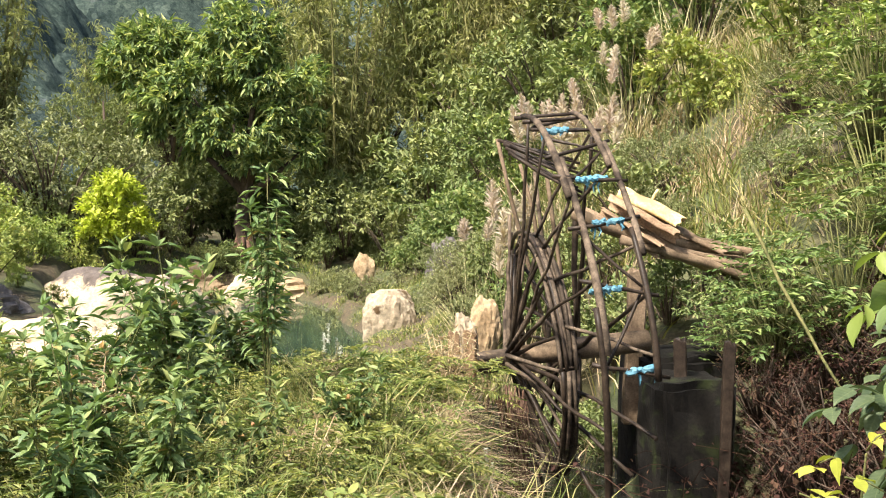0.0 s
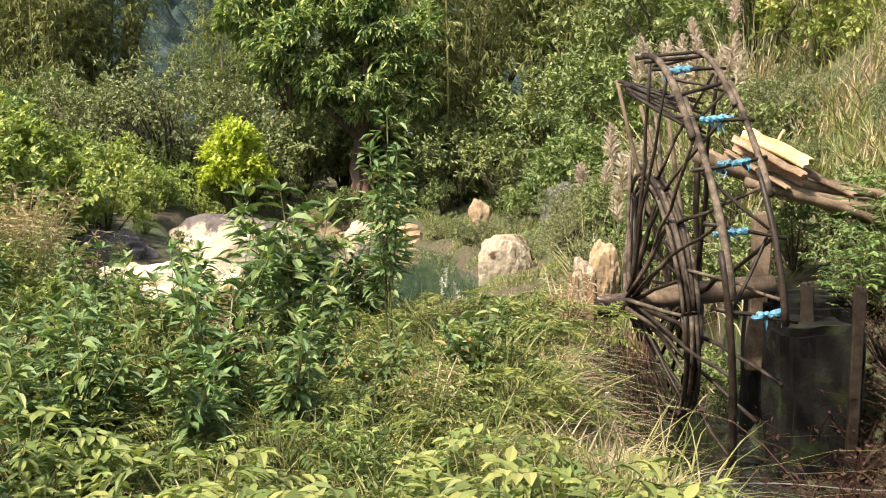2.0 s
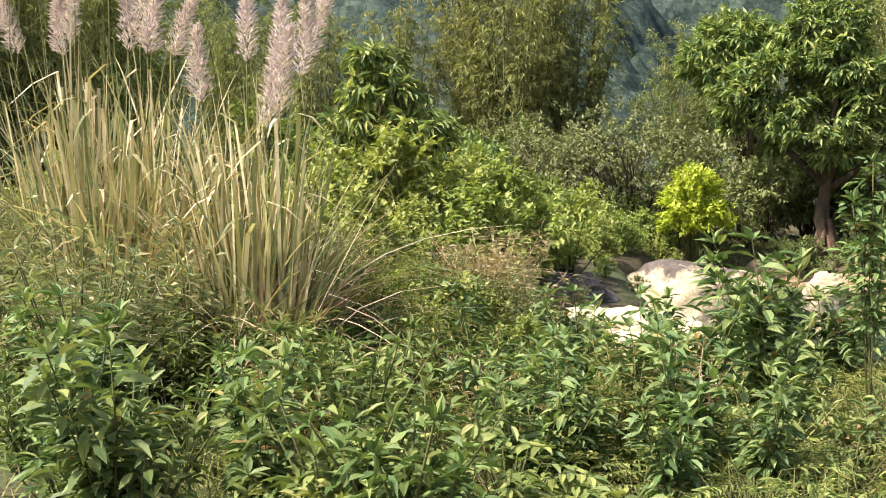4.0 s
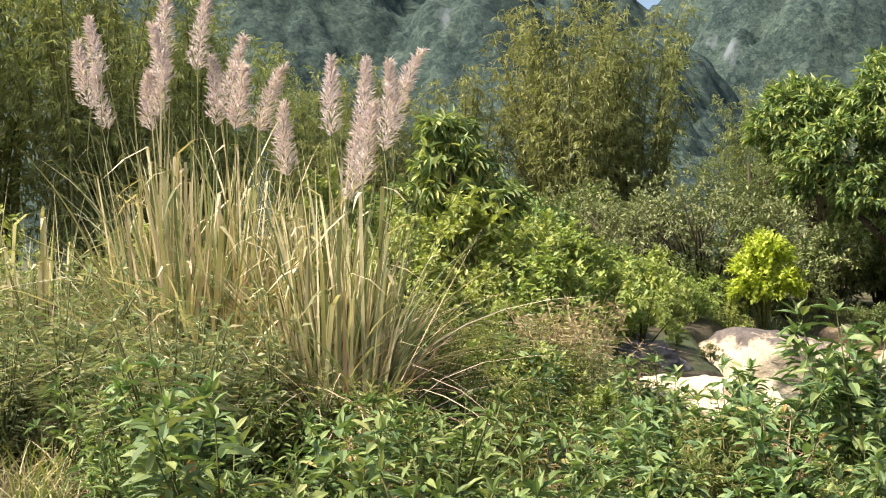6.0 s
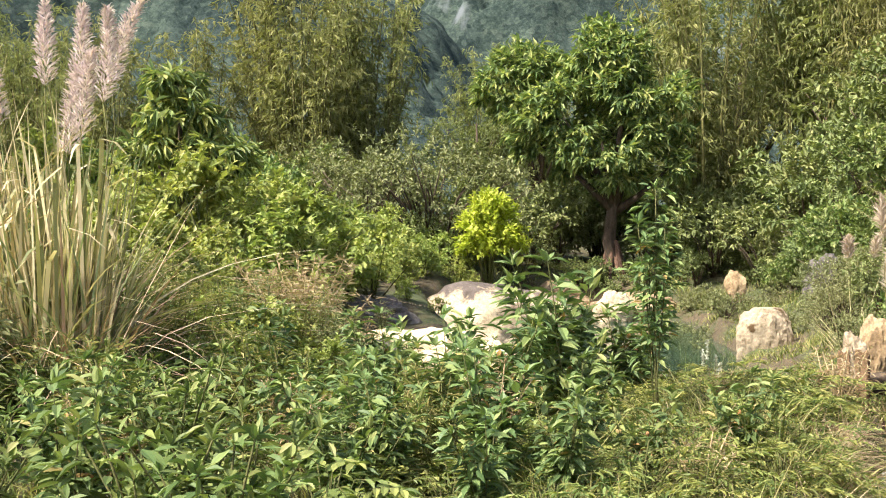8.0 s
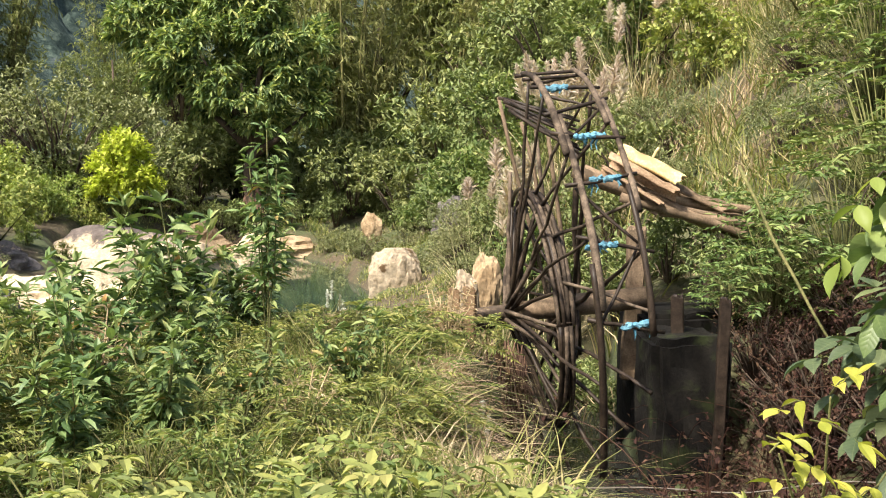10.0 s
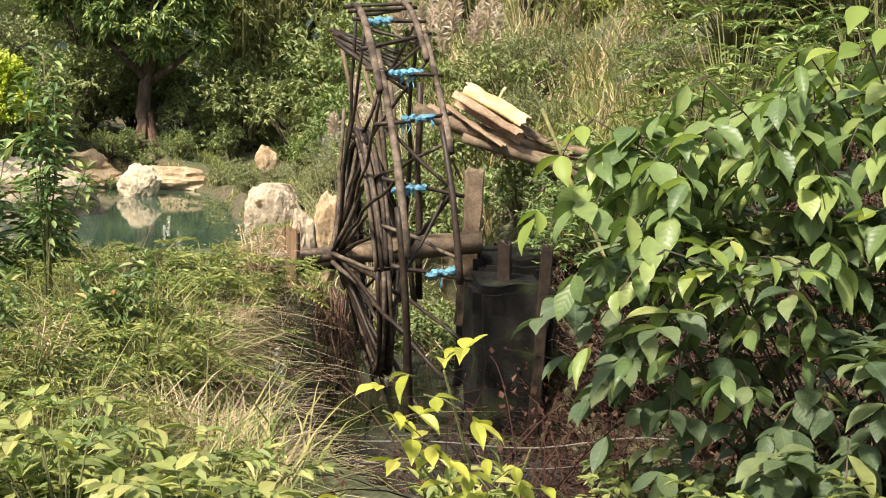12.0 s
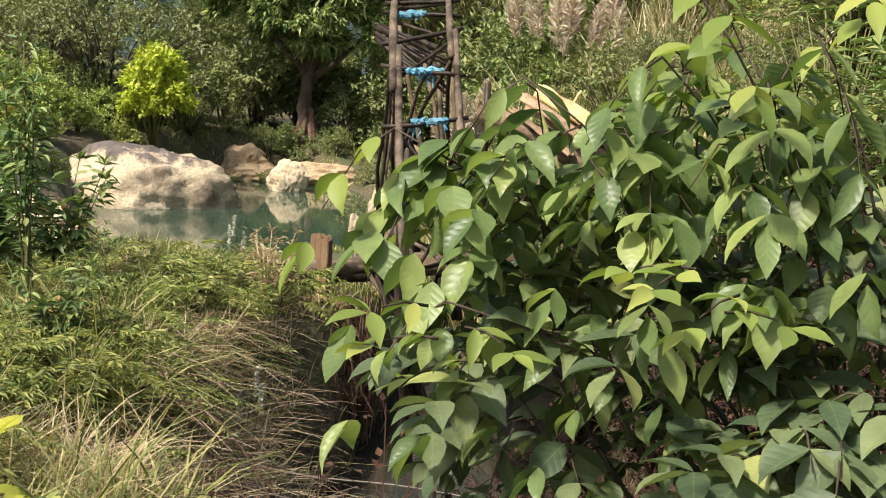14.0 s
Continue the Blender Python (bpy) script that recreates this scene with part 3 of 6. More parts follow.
def build_wheel():
    base = on_wheel(1.0, -90, 1.3)
    wheel = empty("water_wheel", base, "broken bamboo water wheel of dark weathered poles over a stream", "water wheel")
    back = Matrix.Translation(-Vector(base))

    def put(name, geo, mat, label="", parent=None, smooth=True):
        me = geo.mesh(name, smooth)
        me.transform(back)
        return part(name, me, mat, parent or wheel, label)

    r = RNG
    put("axle", tube([AXLE0 + AXIS * s for s in (0.0, 0.3, 0.62, 0.80)], (0.068, 0.072, 0.070, 0.080), 14, 0.14, r), M_WOOD, "split weathered log axle")
    put("axle_end", tube([AXLE0 + AXIS * s + np.array((0, 0, -0.075)) for s in (-0.12, 0.25, 0.70)], (0.06, 0.062, 0.055), 10, 0.12, r), M_WET)
    put("axle_drum", tube([AXLE0 + AXIS * s for s in (0.78, 1.1, 1.5, 1.98)], (0.085, 0.098, 0.10, 0.095), 16, 0.05, r), M_LOG)
    # inner hoop: several bent canes bound together
    for k in range(10):
        s0, r0 = 0.94 + 0.028 * (k % 4) + r.uniform(-0.01, 0.01), 0.985 + 0.022 * (k // 2) + r.uniform(-0.012, 0.012)
        pts = [on_wheel(s0 + 0.02 * math.sin(a / 37 + k), a, r0 + 0.018 * math.sin(a / 23 + k * 2)) for a in np.linspace(0, 360, 49)]
        put("inner_hoop", tube(pts, 0.019, 6, 0.1, r), M_WET if k % 3 == 2 else M_WOOD)
    for a in range(0, 360, 20):
        pts = [on_wheel(0.98 + 0.075 * math.cos(b), a + 1.5 * math.sin(b), 1.01 + 0.065 * math.sin(b)) for b in np.linspace(0, 6.28, 9)]
        put("binding", tube(pts, 0.008, 5), M_WET)
    # spokes to the hoop
    for k in range(22):
        a = k * 360 / 22 + r.uniform(-4, 4)
        put("spoke", pole(on_wheel(0.70 + r.uniform(-0.05, 0.07), a + r.uniform(-30, 30), 0.08), on_wheel(0.98 + r.uniform(-0.04, 0.05), a, 1.04 + r.uniform(-0.02, 0.08)),
                          0.021, 0.015, r, 0.02), (M_WOOD, M_WET, M_WOOD)[k % 3])
    for k in range(16):
        a = k * 360 / 16 + r.uniform(-6, 6)
        put("spoke", pole(on_wheel(1.28 + r.uniform(-0.05, 0.05), a + r.uniform(-30, 30), 0.10), on_wheel(1.03, a, 1.02), 0.019, 0.014, r, 0.02), M_WET)
    # long spokes to the outer rims where they still stand
    for k, a in enumerate((-8, 20, 42, 62, 80)):
        put("long_spoke", pole(on_wheel(0.72, a + r.uniform(-25, 25), 0.09), on_wheel(RIM_L, a + r.uniform(-3, 3), 2.06), 0.017, 0.013, r, 0.03, 8), (M_WET, M_WET, M_WOOD)[k % 3])
        if k % 2 == 1:
            put("long_spoke", pole(on_wheel(1.30, a + r.uniform(-20, 20), 0.10), on_wheel(RIM_R, a + r.uniform(-3, 3), 2.05), 0.021, 0.015, r, 0.02, 8), M_WET)
    # loose ends of the broken side
    for a, ln, s1 in ((-16, 1.75, 1.45), (-33, 1.55, 1.35), (-52, 1.75, 1.3), (-75, 1.45, 1.05), (108, 1.3, 0.9), (122, 1.25, 0.95), (165, 1.3, 0.95), (250, 1.4, 1.0)):
        put("broken_spoke", pole(on_wheel(0.72, a, 0.09), on_wheel(s1, a, ln), 0.023, 0.016, r, 0.03, 8), (M_WOOD, M_WET)[int(ln * 20) % 2])
    # the standing part of the outer rims, each of overlapping poles
    for s, lo, hi, thick in ((RIM_L, -30, 86, 0.032), (RIM_R, 1, 80, 0.027)):
        for q, (a0, a1) in enumerate(((lo, lo + (hi - lo) * 0.4), (lo + (hi - lo) * 0.32, lo + (hi - lo) * 0.72), (lo + (hi - lo) * 0.62, hi))):
            arc = np.linspace(a0, a1, 12)
            pts = [on_wheel(s + (0.035 if q == 1 else 0.0), a, 2.10 + 0.025 * math.sin(a / 9)) for a in arc]
            put("rim", tube(pts, np.linspace(thick, thick * 0.78, 12), 9, 0.08, r), M_WET if q == 0 else M_WOOD)
    bars = (3.5, 20, 34.5, 46.5, 57, 67, 76, 84)
    for k, a in enumerate(bars):
        sk = r.uniform(-2.5, 2.5)
        bar = put("crossbar", pole(on_wheel(RIM_L - 0.08, a - sk, 2.09), on_wheel(RIM_R + 0.09, a + sk, 2.09), 0.018, 0.014, r, 0.015, 6), M_WET)
        if a in (3.5, 20, 34.5, 46.5, 67):
            c0 = (1.14, 0.96, 1.09, 1.07, 0.0, 0.97)[k]
            n_ = 14
            pts = [on_wheel(c0 + 0.24 * i / (n_ - 1), a + r.uniform(-0.25, 0.25), 2.09 + r.uniform(-0.006, 0.006)) for i in range(n_)]
            put("rag", tube(pts, 0.019 + 0.012 * r.uniform(size=n_) * np.sin(np.linspace(0.5, 2.8, n_)), 9, 0.38, r), M_RAG, "torn blue plastic rag", bar, False)
            for m in range(4):
                p0 = on_wheel(c0 + r.uniform(0.0, 0.22), a, 2.08)
                d = np.array((r.uniform(-0.03, 0.03), r.uniform(-0.03, 0.01), -r.uniform(0.03, 0.12)))
                put("rag_strip", tube([p0, p0 + d * 0.5 + r.normal(size=3) * 0.012, p0 + d], (0.011, 0.009, 0.002), 6, 0.6, r), M_RAG, "", bar, False)
    # cross braces between the rims
    for a0, a1 in ((3, 20), (34, 20), (46, 57), (67, 57), (76, 84)):
        put("brace", pole(on_wheel(RIM_L, a0, 2.04), on_wheel(RIM_R, a1, 2.04), 0.014, 0.012, r, 0.02), M_WET)
    # inner struts from hoop to rim
    for a in (12, 35, 57, 72):
        put("strut", pole(on_wheel(0.98, a + 8, 1.03), on_wheel(RIM_R, a - 6, 2.04), 0.016, 0.013, r, 0.02), M_WOOD)
    # paddle of dark canes under the top of the rim
    for k in range(9):
        o = k - 4
        put("slat", pole(on_wheel(0.86 + r.uniform(-0.08, 0.05), 86 + o * 1.6, 1.86 + 0.015 * o), on_wheel(1.34 + r.uniform(-0.04, 0.05), 72 + o * 1.5, 1.60 + 0.03 * o), 0.015, 0.012, r, 0.01), M_WET)


build_wheel()


def stake(name, at, h, w, label, mat=None, lean=0.0):
    """A sawn post, slightly split and bevelled at the head."""
    bm = bmesh.new()
    bmesh.ops.create_cube(bm, size=1)
    bmesh.ops.scale(bm, vec=(w, w * 0.8, h), verts=bm.verts)
    bmesh.ops.subdivide_edges(bm, edges=bm.edges[:], cuts=3, use_grid_fill=True)
    bmesh.ops.bevel(bm, geom=[e for e in bm.edges if e.calc_face_angle(0) > 0.5], offset=w * 0.08, segments=1, affect="EDGES")
    for v in bm.verts:
        v.co += noise.noise_vector(v.co * 6 + Vector(at)) * w * 0.12
        if v.co.z > h * 0.4:
            v.co.z += 0.05 * noise.noise(Vector((v.co.x * 30, v.co.y * 30, at[0])))
    me = bpy.data.meshes.new(name)
    bm.to_mesh(me)
    bm.free()
    ob = part(name, me, mat or M_POST)
    ob.matrix_world = pose(at[0], at[1], at[2] + h / 2, 0, lean, RNG.uniform(-20, 20))
    return tagged(ob, label, "post", "axle posts")


stake("axle_post", (0.235, 9.82, 1.95), 0.58, 0.105, "short sawn brown post holding the axle")
stake("axle_post", (0.10, 10.15, 1.95), 0.54, 0.10, "short sawn brown post behind the axle")
stake("bearing_post", (1.78, 10.55, 1.6), 1.42, 0.17, "broad upright plank post beside the wheel", M_LOG, 2)
stake("bearing_post", (2.02, 9.55, 1.5), 1.0, 0.11, "dark upright post by the stone block", M_WET, -3)
stake("bearing_post", (2.23, 8.95, 0.6), 1.95, 0.085, "thin dark post standing in the hollow", M_WET, 2)


def rock(name, at, size, mat, label, seed, lumps=0.22, flat=0.0, cuts=4, sink=0.25, turn=0, facets=9):
    """A weathered stone, cut by a few flat faces."""
    bm = bmesh.new()
    bmesh.ops.create_icosphere(bm, subdivisions=cuts, radius=1)
    rng = np.random.default_rng(seed)
    planes = [(unit(rng.normal(size=3)), rng.uniform(0.62, 0.9)) for _ in range(facets)]
    for v in bm.verts:
        p = np.array(v.co)
        for n, d in planes:
            k = p @ n - d
            if k > 0:
                p = p - n * k * 0.85
        p = p * (1 + lumps * noise.fractal(Vector(p * 1.7 + seed), 1.0, 2.0, 5) + lumps * 0.35 * noise.fractal(Vector(p * 6.0 + seed), 0.8, 2.0, 4))
        if flat:
            p[2] = min(p[2], 1 - flat)
        v.co = p * np.array(size) * 0.5
        v.co.z += size[2] * (0.5 - sink)
    me = bpy.data.meshes.new(name)
    bm.to_mesh(me)
    bm.free()
    me.polygons.foreach_set("use_smooth", [facets < 5] * len(me.polygons))
    ob = part(name, me, mat)
    ob.matrix_world = pose(*at, 0, 0, turn)
    return tagged(ob, label, "rock")


rock("boulder", (-6.20, 21.9, 1.1), (3.75, 2.9, 2.35), M_CREST, "large pale limestone boulder with a dark crown by the water", 3, 0.16, 0.0, 5, 0.46, 12, 4)
rock("boulder", (-7.2, 18.3, 1.3), (1.7, 1.4, 1.1), M_PALE, "pale stone slab among the shrubs", 9, 0.2, 0.2)
rock("boulder", (-4.85, 14.1, 1.20), (2.5, 1.6, 1.40), M_PALE, "broad pale stone slab among weeds", 8, 0.26, 0.1, 5, 0.25, -15, 6)
rock("boulder", (-4.75, 11.7, 1.65), (0.9, 0.7, 0.75), M_PALE, "small pale stone beside a dark one", 7, 0.2, 0.15)
rock("boulder", (-5.9, 12.2, 1.65), (1.0, 0.8, 0.85), M_PALE, "pale stone half sunk in the weeds", 10, 0.2, 0.1)
rock("boulder", (-3.95, 11.7, 1.6), (0.7, 0.6, 0.7), M_PALE, "small pale stone among the saplings", 6, 0.2, 0.15)
rock("boulder", (-0.94, 19.7, 1.05), (1.0, 0.75, 1.65), M_PATCHY, "upright cream rock with brown moss stains", 5, 0.12, 0.12, 5, 0.30, 20, 7)
rock("boulder", (-4.5, 25.9, 1.12), (0.95, 0.8, 1.05), M_PALE, "small pale rock standing in the pool", 12, 0.2)
rock("boulder", (-4.4, 27.9, 1.15), (2.6, 1.2, 0.85), M_TAN, "low tan rocks along the far bank", 21, 0.3)
rock("boulder", (-6.3, 28.2, 1.2), (1.6, 1.2, 1.1), M_TAN, "tan rock on the far bank", 22, 0.3)
rock("boulder", (-1.9, 27.8, 1.75), (0.55, 0.45, 0.85), M_TAN, "rounded pinkish stone on the far bank", 14, 0.15)
rock("boulder", (0.1, 21.5, 2.1), (0.85, 0.8, 1.1), M_ROCK, "grey weathered rock in the undergrowth", 15, 0.25)
rock("boulder", (-6.95, 17.0, 1.72), (1.4, 1.0, 1.0), M_ROCK, "dark grey rock beside pale slab", 16, 0.3)
rock("boulder", (-4.35, 10.9, 1.5), (0.75, 0.6, 1.15), M_ROCK, "dark grey mossy stone between saplings", 17, 0.25)
rock("boulder", (-4.05, 11.3, 1.5), (0.9, 0.8, 0.65), M_ROCK, "low grey stone among weeds", 18, 0.3)
rock("boulder", (0.20, 11.2, 2.0), (0.30, 0.28, 0.75), M_PATCHY, "pale stone standing behind the axle post", 19, 0.2)
rock("boulder", (0.45, 11.9, 2.0), (0.36, 0.32, 0.9), M_TAN, "brown capped stone behind the axle", 20, 0.2)


def quarry_block(at, size, turn, label, seed):
    """A squared stone with worn edges, chipped corners and uneven faces."""
    bm = bmesh.new()
    bmesh.ops.create_cube(bm, size=1)
    bmesh.ops.scale(bm, vec=size, verts=bm.verts)
    bmesh.ops.bevel(bm, geom=bm.edges[:], offset=0.06, segments=2, affect="EDGES")
    bmesh.ops.subdivide_edges(bm, edges=[e for e in bm.edges if e.calc_length() > 0.2], cuts=7, use_grid_fill=True)
    for v in bm.verts:
        v.co += noise.noise_vector(v.co * 2.4 + Vector((seed, 0, 0))) * 0.05 + noise.noise_vector(v.co * 9 + Vector((0, seed, 0))) * 0.018
        v.co.z += size[2] / 2
    me = bpy.data.meshes.new("stone_block")
    bm.to_mesh(me)
    bm.free()
    ob = part("stone_block", me, M_SHADED_MOSSY)
    ob.matrix_world = pose(*at, 0, 0, turn)
    return tagged(ob, label, "stone block", "stone blocks")


quarry_block((2.04, 9.55, 0.55), (0.62, 0.75, 1.66), 4, "mossy squared stone in the stream, coloured dark for shade", 31)
quarry_block((2.30, 10.75, 0.55), (1.05, 0.95, 1.72), 8, "stone footing under the axle's end, coloured dark for shade", 34)
earth = rock("earth_bank", (0.26, 9.62, 1.45), (0.95, 1.0, 1.35), rough_mat("root_earth", (0.05, 0.030, 0.016), (0.20, 0.125, 0.065), 7, 45, 0.95, None, 0.05), "earthen bank lump bound with roots", 33, 0.28, 0.1, 5, 0.5)
tagged(earth, category="earth bank")
mat_roots = Geo()
for _ in range(150):
    a, t0 = RNG.uniform(-2.6, 0.9), RNG.uniform(1.55, 2.08)
    rr = RNG.uniform(0.40, 0.52)
    p0 = np.array((0.26 + rr * 0.92 * math.cos(a), 9.62 + rr * math.sin(a), t0))
    d = np.array((RNG.uniform(-0.02, 0.12) * math.cos(a), RNG.uniform(-0.02, 0.12) * math.sin(a), -RNG.uniform(0.25, 0.75)))
    tube([p0, p0 + d * 0.35 + RNG.normal(size=3) * 0.03, p0 + d * 0.7 + RNG.normal(size=3) * 0.04, p0 + d], (0.008, 0.007, 0.005, 0.003), 4, 0, None, mat_roots)
tagged(part("hanging_roots", mat_roots, M_ROOT), "fringe of brown roots hanging down the bank", "roots", kind="stuff")


def build_trough():
    r = RNG
    base = (1.7, 11.1, 2.6)
    t = empty("bamboo_trough", base, "bundle of weathered logs carrying water to the wheel", "trough")
    back = Matrix.Translation(-Vector(base))

    def put(name, geo, mat, label=""):
        me = geo.mesh(name, True)
        me.transform(back)
        return part(name, me, mat, t, label)

    for a, b, rad in (((1.36, 11.15, 3.53), (3.0, 11.35, 2.92), 0.085), ((1.25, 10.98, 3.55), (2.7, 11.1, 3.00), 0.07), ((1.45, 11.3, 3.45), (3.25, 11.5, 2.98), 0.06),
                      ((1.7, 10.9, 3.30), (3.1, 11.0, 2.88), 0.045), ((1.42, 11.3, 3.52), (2.4, 11.5, 3.2), 0.05), ((2.1, 11.0, 3.15), (3.5, 11.2, 2.98), 0.04),
                      ((2.0, 11.15, 3.30), (3.7, 11.45, 3.05), 0.055), ((2.3, 11.05, 3.18), (3.6, 11.3, 2.90), 0.035), ((1.9, 11.3, 3.40), (3.3, 11.6, 3.10), 0.045)):
        put("log", pole(a, b, rad, rad * 0.85, r, 0.012, 8, 10, 0.07), M_LOG)
    for x0, x1, z1 in ((1.15, 0.52, 4.26), (1.20, 0.74, 4.02), (1.05, 0.88, 3.95), (1.3, 1.0, 3.9)):
        put("upright", pole((x0, 11.05, 1.7), (x1, 11.0, z1), 0.026, 0.019, r, 0.02), M_LOG if x0 > 1.14 else M_WOOD)
    put("upright", pole((1.35, 11.3, 1.7), (1.30, 11.25, 3.8), 0.035, 0.03, r, 0.01), M_WET)
    put("upright", pole((2.6, 11.2, 2.0), (2.6, 11.2, 3.1), 0.05, 0.045, r, 0.01), M_BARK)


build_trough()


def half_pipe(a, b, rad, mat, label, roll):
    """A curled sheet of bark, open below, with thickness."""
    a, b = Vector(a), Vector(b)
    ax = (b - a).normalized()
    side = ax.cross(Vector((0, 0, 1))).normalized()
    up = side.cross(ax)
    geo, n, k = Geo(), 12, 9
    v = []
    for q, rr in ((0, rad), (1, rad * 0.88)):
        for i in range(k):
            c = a + (b - a) * (i / (k - 1))
            for j in range(n):
                an = radians(roll) + math.pi * (0.05 + 0.9 * j / (n - 1))
                w = rr * (1 + 0.22 * noise.noise(Vector((i * 0.6, j * 0.5, rad * 50))))
                v.append(c + (side * math.cos(an) + up * math.sin(an)) * w + ax * 0.07 * noise.noise(Vector((j * 0.9, i * 0.4, 2 + rad * 9))))
    f = []
    o = n * k
    for i in range(k - 1):
        for j in range(n - 1):
            p = i * n + j
            f += [(p, p + 1, p + n + 1, p + n), (o + p, o + p + n, o + p + n + 1, o + p + 1)]
        for j in (0, n - 1):
            p = i * n + j
            f.append((p, p + n, o + p + n, o + p))
    for i in (0, k - 1):
        for j in range(n - 1):
            p = i * n + j
            f.append((p, o + p, o + p + 1, p + 1))
    ob = part("bark_sheet", geo.add([tuple(q) for q in v], f), mat, smooth=True)
    return tagged(ob, label, "bark sheet", "bark sheets")


half_pipe((1.74, 11.32, 3.72), (2.30, 11.08, 3.42), 0.105, M_PIPE, "curled pale yellow bark sheet lying on logs", -14)
half_pipe((1.60, 11.18, 3.62), (2.22, 10.93, 3.27), 0.12, M_SHEET, "curled brown bark sheet lying on logs", 25)
half_pipe((1.50, 11.05, 3.52), (2.05, 10.85, 3.16), 0.10, M_SHEET, "split brown bark sheet against the logs", 40)
half_pipe((1.95, 11.3, 3.50), (2.75, 11.2, 3.12), 0.09, M_LOG, "long weathered bark trough piece on the bank", 0)
tagged(part("stick", pole((2.0, 11.3, 3.55), (2.12, 11.25, 3.78), 0.018, 0.012, RNG), M_PIPE, smooth=True), "short pale broken stick on the trough", "stick")
tagged(part("cane", pole((1.98, 7.5, 3.62), (2.50, 7.0, 2.45), 0.014, 0.009, RNG, 0.02), M_CULM, smooth=True), "thin leaning green bamboo cane on the bank", "cane")
for z, y in ((1.55, 7.2), (1.48, 7.0)):
    pts = [(x, y + 0.05 * math.sin(x * 3), z + 0.02 * math.sin(x * 5 + y) - 0.03 * math.sin((x - 0.4) / 2.4 * 3.1)) for x in np.linspace(0.35, 3.0, 20)]
    tagged(part("cord", tube(pts, 0.005, 5), M_WIRE, smooth=True), "thin grey cord strung across the stream", "cord")


# ---- plants ----
def plant(name, label, category, stem, stem_mat, crown, crown_mat, group="", stem_name="stem", crown_name="crown"):
    """A plant about its own foot: stems and crown as parts."""
    ob = empty(name, (0, 0, 0), label, category, group)
    if stem is not None:
        tagged(part(stem_name, stem, stem_mat, ob, smooth=True), kind="stuff")
    part(crown_name, crown, crown_mat, ob)
    return ob


def set_at(ob, x, y, scale=1.0, turn=0.0, z=None):
    zz = ground_z(x, y) - 0.03 if z is None else z
    ob.matrix_world = pose(x, y, zz, 0, 0, turn) @ Matrix.Diagonal((scale, scale, scale, 1))
    return ob


def copies(ob, places, rng, lo=0.8, hi=1.2, label=""):
    """The plant itself at the first place and copies at the others: (x, y) or (x, y, scale)."""
    for i, pl in enumerate(places):
        s = pl[2] if len(pl) > 2 else rng.uniform(lo, hi)
        tgt = ob if i == 0 else copy_thing(ob, Matrix.Identity(4))
        set_at(tgt, pl[0], pl[1], s, rng.uniform(0, 360))


def shrub_geo(rng, lobes, twigs, k, ln, wd, kind="lite", gap=0.25, stems=9, droop=0.35, shell=0.45, freq=1.6, spread=0.9):
    p, w = crown_points(rng, lobes, twigs, shell, gap, freq)
    crown = rosettes(Geo(), rng, p, w, k, ln, wd, kind, spread, 0.7, droop)
    stem = Geo()
    for q in p[rng.choice(len(p), min(stems, len(p)), False)]:
        mid = q * 0.5 + np.array((0, 0, 0.12 * q[2])) + rng.normal(size=3) * 0.05
        tube([(q[0] * 0.05, q[1] * 0.05, -0.05), mid, q], (0.012 + 0.012 * q[2], 0.010 + 0.004 * q[2], 0.004), 4, 0, None, stem)
    return stem, crown


